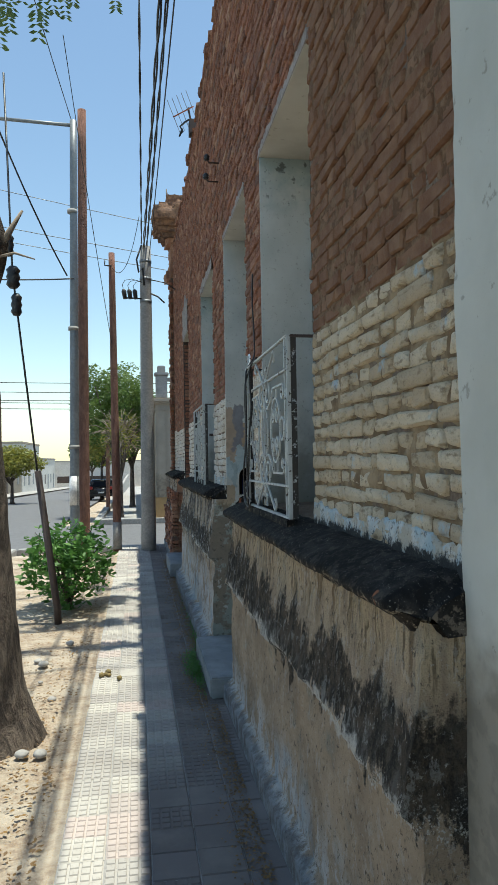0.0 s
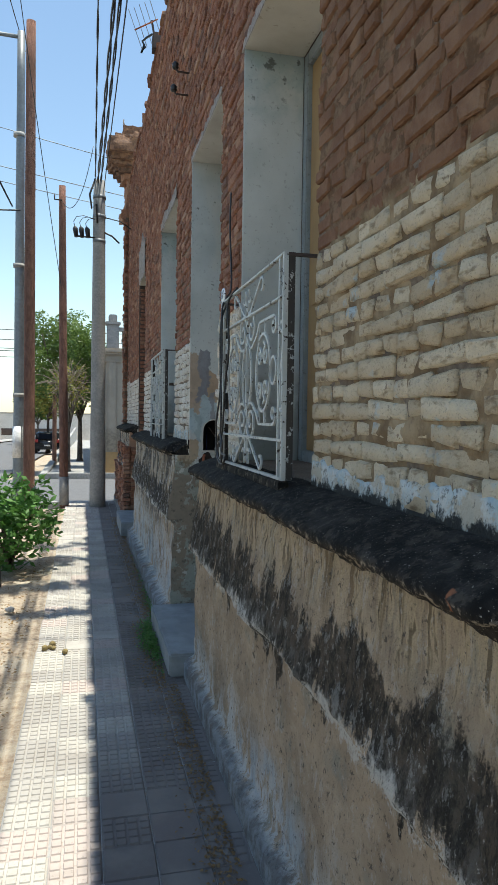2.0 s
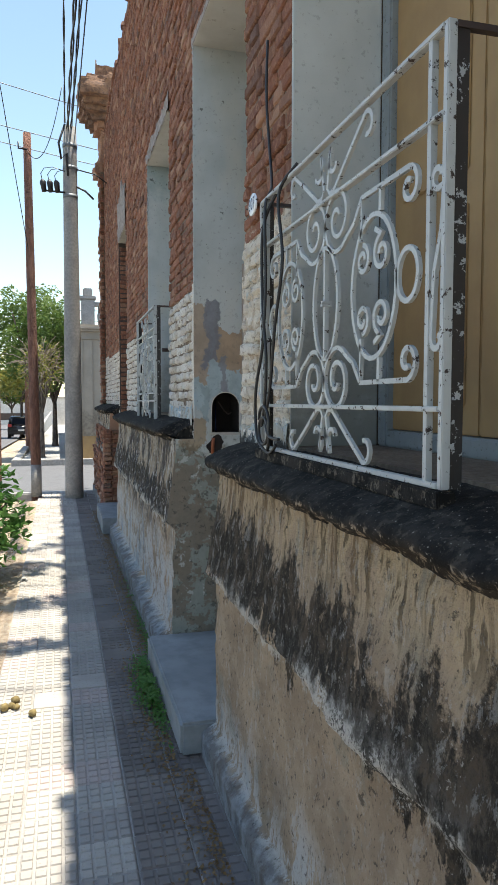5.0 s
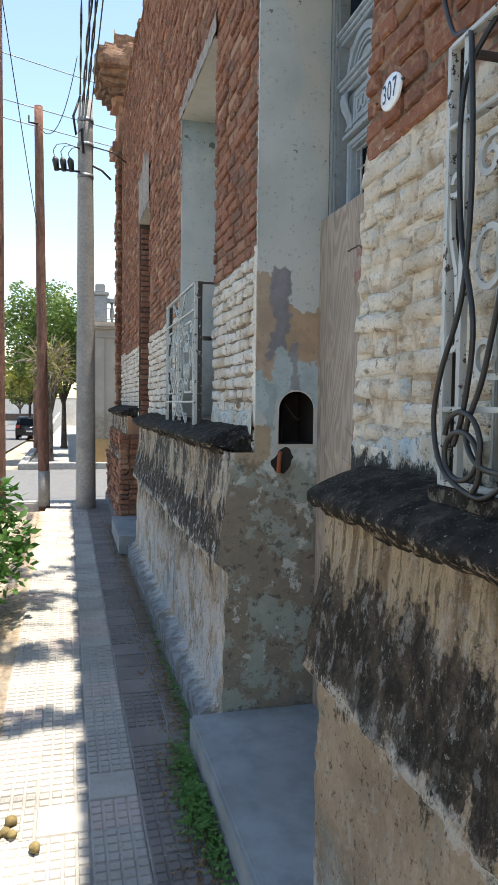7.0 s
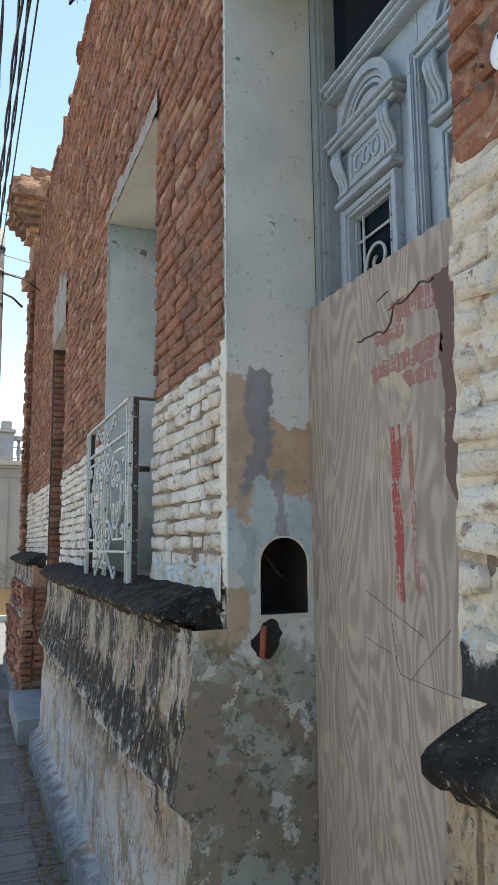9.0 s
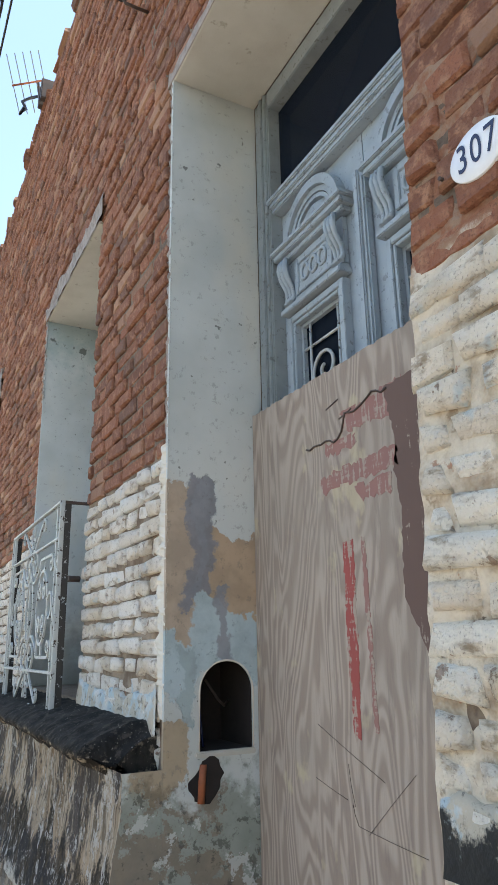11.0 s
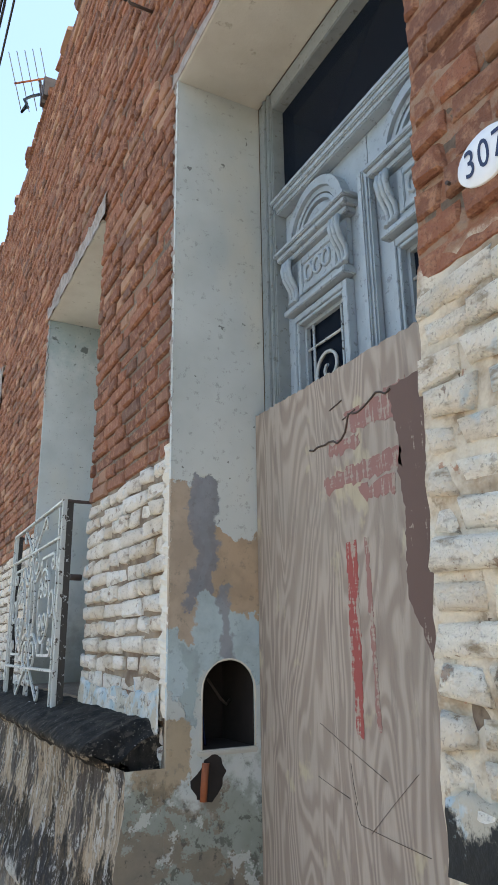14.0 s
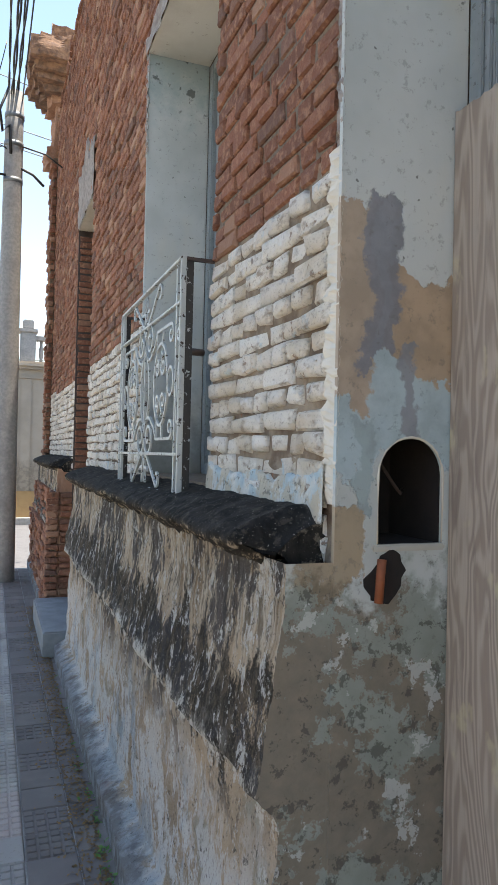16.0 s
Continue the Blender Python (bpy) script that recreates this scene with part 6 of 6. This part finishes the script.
def cable_joint():
    ob = thing("cable_stay", (-1.86, 7.6, 0.0), "black strain cable with porcelain insulators tied to a leaning stake", "cable stay")
    bm = bmesh.new()
    tube(bm, [(-1.66, 7.45, -0.05), (-1.67, 7.45, 0.15), (-1.87, 7.5, 1.64)], [0.04, 0.04, 0.036], 8)
    part("stake", bm, BROWNW, ob, "dark iron stake")
    bm = bmesh.new()
    tube(bm, [(-1.87, 7.5, 1.6), (-2.03, 7.5, 3.0), (-2.12, 7.5, 3.8), (-2.2, 7.5, 6.0)], 0.012, 6)
    part("cable", bm, BLACK, ob)
    for z, r, n in ((3.45, 0.06, 3), (3.75, 0.075, 2), (4.1, 0.05, 3)):
        bm = bmesh.new()
        x = -2.03 - (z - 3.0) * 0.11
        tube(bm, [(x, 7.5, z - 0.12 + 0.04 * i) for i in range(7)], [r * (0.55, 1, 0.8, 1, 0.8, 1, 0.5)[i] for i in range(7)], 10)
        part("insulator", bm, BLACK, ob, "dark porcelain insulator")


cable_joint()


def shrub():
    ob = thing("shrub", (-1.62, 8.2, 0.0), "bright green leafy shrub on the soil strip", "shrub")
    rng = random.Random(9)
    for k in range(16):
        a = rng.uniform(0, 6.28)
        bm = bmesh.new()
        e = Vector((-1.62 + math.cos(a) * 0.38, 8.2 + math.sin(a) * 0.5, rng.uniform(0.5, 0.95)))
        tube(bm, [(-1.62, 8.2, -0.03), Vector((-1.62, 8.2, 0.35)).lerp(e, 0.4), e], [0.012, 0.009, 0.004], 5)
        part("stem", bm, BARK, ob)
    v, f = leaves(2600, (-1.62, 8.2, 0.55), (0.62, 0.75, 0.58), 0.05, 10, 0.22)
    raw("foliage", v, f, LEAFB, ob)


shrub()

# weeds by the doorstep
rng = random.Random(12)
v, f = [], []
for k in range(1500):
    y = rng.gauss(5.45, 0.24) if k < 1100 else 5.5 + abs(rng.gauss(0, 1.3))
    full = max(0.15, 1.0 - abs(y - 5.4) * 1.1) * (0.6 + 0.5 * noise.noise(Vector((y * 6, 0, 0))))
    base = -0.325 if y < 5.95 else -0.255
    x = base - abs(rng.gauss(0, 0.045)) * (0.5 + full)
    h = rng.uniform(0.005, 0.11) * full
    a = rng.uniform(0, 6.28)
    d = Vector((math.cos(a), math.sin(a), rng.uniform(-0.2, 0.6))).normalized()
    s = d.cross(Vector((0, 0, 1))).normalized() * rng.uniform(0.004, 0.009)
    p = Vector((x, y, 0.004 + h))
    q = p + d * rng.uniform(0.015, 0.032)
    n = len(v)
    v.extend((p, p.lerp(q, 0.5) + s, q, p.lerp(q, 0.5) - s))
    f.append((n, n + 1, n + 2, n + 3))
    if k % 4 == 0:
        w = Vector((0.0015, 0.0015, 0))
        v.extend((Vector((x, y, 0)) - w, Vector((x, y, 0)) + w, p + w, p - w))
        f.append((n + 4, n + 5, n + 6, n + 7))
tagged(raw("weeds", v, f, LEAFB), "small green weeds in the joint before the doorstep", "weeds", "", "stuff")

# dry litter along the wall foot and on the soil
v, f = [], []
for k in range(7200):
    if k < 5200:
        y = rng.uniform(1.0, 12)
        x = -0.27 - abs(rng.gauss(0, 0.075)) - (0.06 if 4.6 < y < 6 else 0)
    else:
        y, x = rng.uniform(2, 12), -1.25 - abs(rng.gauss(0, 0.35))
    s = rng.uniform(0.005, 0.012) if k < 5200 else rng.uniform(0.006, 0.018)
    a = rng.uniform(0, 6.28)
    u, w = Vector((math.cos(a), math.sin(a), rng.uniform(-0.3, 0.3))) * s, Vector((-math.sin(a), math.cos(a), rng.uniform(-0.3, 0.3))) * s * 0.6
    p = Vector((x, y, 0.007 if k < 5200 else 0.012 + 0.035 * noise.noise(Vector((x, y, 0)) * 2.6)))
    n = len(v)
    v.extend((p - u, p + w, p + u, p - w + Vector((0, 0, 0.004))))
    f.append((n, n + 1, n + 2, n + 3))
tagged(raw("leaf_litter", v, f, LITTER), "brown dry leaf litter along the wall and soil", "leaf litter", "", "stuff")


def lump(name, x, y, r, mat, label, category, group, flat=0.75, seed=0):
    bm = bmesh.new()
    bmesh.ops.create_icosphere(bm, subdivisions=2, radius=r)
    for p in bm.verts:
        p.co *= 1 + 0.25 * noise.noise(p.co * (1.6 / r) + Vector((seed, 0, 0)))
        p.co.z *= flat
    ob = part(name, bm, mat, None, label, True)
    ob.matrix_basis = pose(x, y, r * flat * 0.85)
    return tagged(ob, "", category, group)


for i, (x, y, r) in enumerate(((-0.965, 5.32, 0.022), (-1.06, 5.5, 0.024), (-1.075, 5.44, 0.02), (-1.11, 5.42, 0.024), (-1.05, 5.42, 0.018))):
    lump("dung_ball", x, y, r, DUNG, "dry yellowish dung ball on the pavement", "dung", "dung on the pavement", 0.85, i)
for i in range(14):
    x, y = -1.3 - rng.random() * 0.5, rng.uniform(2.5, 6.5)
    lump("stone", x, y, rng.uniform(0.015, 0.045), KERB, "small pale stone on the soil strip", "stone", "stones on the soil", 0.6, i + 20)


# ---- across the side street ----
def facade():
    ob = thing("corner_house", (0.4, 24.5, -0.3), "beige rendered corner house with a cornice and balustrade", "house")
    bm = bmesh.new()
    box(bm, -0.12, 9, 24.0, 60, -1.6, 3.75)
    part("wall", bm, BEIGE, ob)
    bm = bmesh.new()
    for d, a, b in ((0.06, 3.5, 3.56), (0.10, 3.75, 3.82), (0.16, 3.82, 3.9), (0.08, 3.9, 3.96)):
        box(bm, -0.12 - d, 9, 24.0 - d, 60, a, b, 0.01)
    part("cornice", bm, BEIGE, ob)
    bm = bmesh.new()
    box(bm, -0.155, 9, 23.96, 60, -1.6, 0.5, 0.01)
    part("base", bm, OCHRE, ob, "ochre base")
    for x in (-0.1, 1.6, 3.4):
        bm = bmesh.new()
        box(bm, x, x + 0.4, 24.05, 24.45, 3.96, 4.75, 0.02)
        box(bm, x - 0.05, x + 0.45, 24.0, 24.5, 4.75, 4.85, 0.02)
        box(bm, x + 0.06, x + 0.34, 24.1, 24.4, 4.85, 5.1, 0.03)
        part("pedestal", bm, CONCRETE, ob, "weathered grey pedestal")
    for x in [0.45 + 0.17 * i for i in range(6)]:
        bm = bmesh.new()
        tube(bm, [(x, 24.25, 3.96 + 0.1 * i) for i in range(7)], [0.05, 0.04, 0.06, 0.065, 0.05, 0.035, 0.05], 8)
        part("baluster", bm, CONCRETE, ob)
    bm = bmesh.new()
    box(bm, 0.3, 1.6, 24.12, 24.38, 4.56, 4.68, 0.01)
    part("rail", bm, CONCRETE, ob)
    for x in (0.0, 0.9):
        bm = bmesh.new()
        box(bm, x - 0.05, x + 0.22, 23.96, 24.0, 0.5, 3.5, 0.01)
        part("pilaster", bm, BEIGE, ob)
    for y in (27, 31, 35, 39):
        bm = bmesh.new()
        box(bm, -0.14, -0.1, y, y + 1.2, 0.3, 2.8, 0.01)
        part("window", bm, BROWNW, ob, "dark shuttered window")


facade()


def far_house(x, y, w, d, h, mat, seed, label):
    z = fall(y) - 0.2
    ob = thing("house", (x, y, z), label, "house", "houses down the street")
    rng = random.Random(seed)
    bm = bmesh.new()
    box(bm, x - w, x, y, y + d, z - 0.3, z + h)
    part("wall", bm, mat, ob)
    bm = bmesh.new()
    box(bm, x - w - 0.1, x + 0.12, y - 0.1, y + d + 0.1, z + h, z + h + 0.25, 0.03)
    part("parapet", bm, BEIGE if seed % 2 else CONCRETE, ob)
    n = max(2, int(d / 3))
    for i in range(n):
        yy = y + (i + 0.3) * d / n
        tall = rng.random() < 0.4
        bm = bmesh.new()
        box(bm, x - 0.05, x + 0.03, yy, yy + 1.0, z + (0.1 if tall else 0.9), z + 2.3, 0.01)
        part("door" if tall else "window", bm, BROWNW if rng.random() < 0.6 else STEEL, ob, "dark opening")
    bm = bmesh.new()
    box(bm, x - w * 0.6, x - w * 0.2, y - 0.03, y + 0.03, z + 0.9, z + 2.2, 0.01)
    part("window", bm, BROWNW, ob)


for i, (y, d, h) in enumerate(((30, 9, 3.4), (39, 10, 4.2), (49, 12, 3.6), (61, 10, 5.5), (71, 14, 4.2), (86, 15, 6.0), (102, 18, 4.5))):
    far_house(-14.2, y, 8, d - 0.2, h, (FARWHITE, BEIGE, FARWHITE)[i % 3], i, "pale low house along the far side of the street")
for i, (y, d, h) in enumerate(((4, 9, 3.6), (-8, 11, 4.5))):
    far_house(-14.2, y, 8, d - 0.2, h, FARWHITE, i + 10, "pale low house across the street")
far_house(2.0, 140, 30, 8, 5.0, FARWHITE, 30, "pale building closing the end of the street")
pave_left = sheet("pavement_left", [-14.3, -13, -11.4], steps(-30, 140, 10), 0.0, KERB, "pale pavement on the far side of the street", "pavement")
pole("wooden_pole", -11.9, 60, 6.5, 0.12, 0.09, POLEW, "distant wooden pole on the far pavement")
pole("wooden_pole", -2.0, 30, 5.0, 0.09, 0.07, POLEW, "wooden pole across the side street")


def car(x, y):
    z = -0.14 + fall(y)
    ob = thing("car", (x, y, z), "black parked hatchback seen from behind", "car")
    bm = bmesh.new()
    prof = [(0, 0.35), (0.02, 0.75), (0.12, 0.95), (0.3, 1.42), (0.7, 1.5), (2.0, 1.48), (2.9, 1.05), (3.9, 0.9), (4.1, 0.65), (4.1, 0.3), (0.1, 0.28)]
    a = [bm.verts.new((x - 0.86 + 0.12 * (q > 1.0), y + p, z + q)) for p, q in prof]
    b = [bm.verts.new((x + 0.86 - 0.12 * (q > 1.0), y + p, z + q)) for p, q in prof]
    bm.faces.new(a)
    bm.faces.new(b[::-1])
    for i in range(len(prof)):
        j = (i + 1) % len(prof)
        bm.faces.new((a[i], b[i], b[j], a[j]))
    bmesh.ops.bevel(bm, geom=list(bm.edges), offset=0.06, segments=2, affect="EDGES")
    part("body", bm, CARP, ob, "", True)
    bm = bmesh.new()
    prism(bm, [(x - 0.6, z + 1.0), (x + 0.6, z + 1.0), (x + 0.52, z + 1.36), (x - 0.52, z + 1.36)], "y", y + 0.1, y + 0.13)
    part("rear_window", bm, GLASS, ob)
    for s in (-1, 1):
        bm = bmesh.new()
        box(bm, x + s * 0.72 - 0.12, x + s * 0.72 + 0.12, y - 0.02, y + 0.08, z + 0.78, z + 0.98, 0.02)
        part("tail_light", bm, LAMPRED, ob, "red tail light")
        for yy in (0.75, 3.3):
            bm = bmesh.new()
            tube(bm, [(x + s * 0.68, y + yy, z + 0.31), (x + s * 0.88, y + yy, z + 0.31)], 0.31, 16)
            part("tyre", bm, TYRE, ob)
    bm = bmesh.new()
    box(bm, x - 0.2, x + 0.2, y - 0.02, y + 0.02, z + 0.52, z + 0.62)
    part("number_board", bm, WHITEP, ob, "blank plate")
    bm = bmesh.new()
    box(bm, x - 0.82, x + 0.82, y - 0.06, y + 0.1, z + 0.3, z + 0.5, 0.04)
    part("bumper", bm, TYRE, ob)


car(-3.25, 50)


# ---- pieces of the wall and the pavement ----
lay_bricks()
lay_tiles()
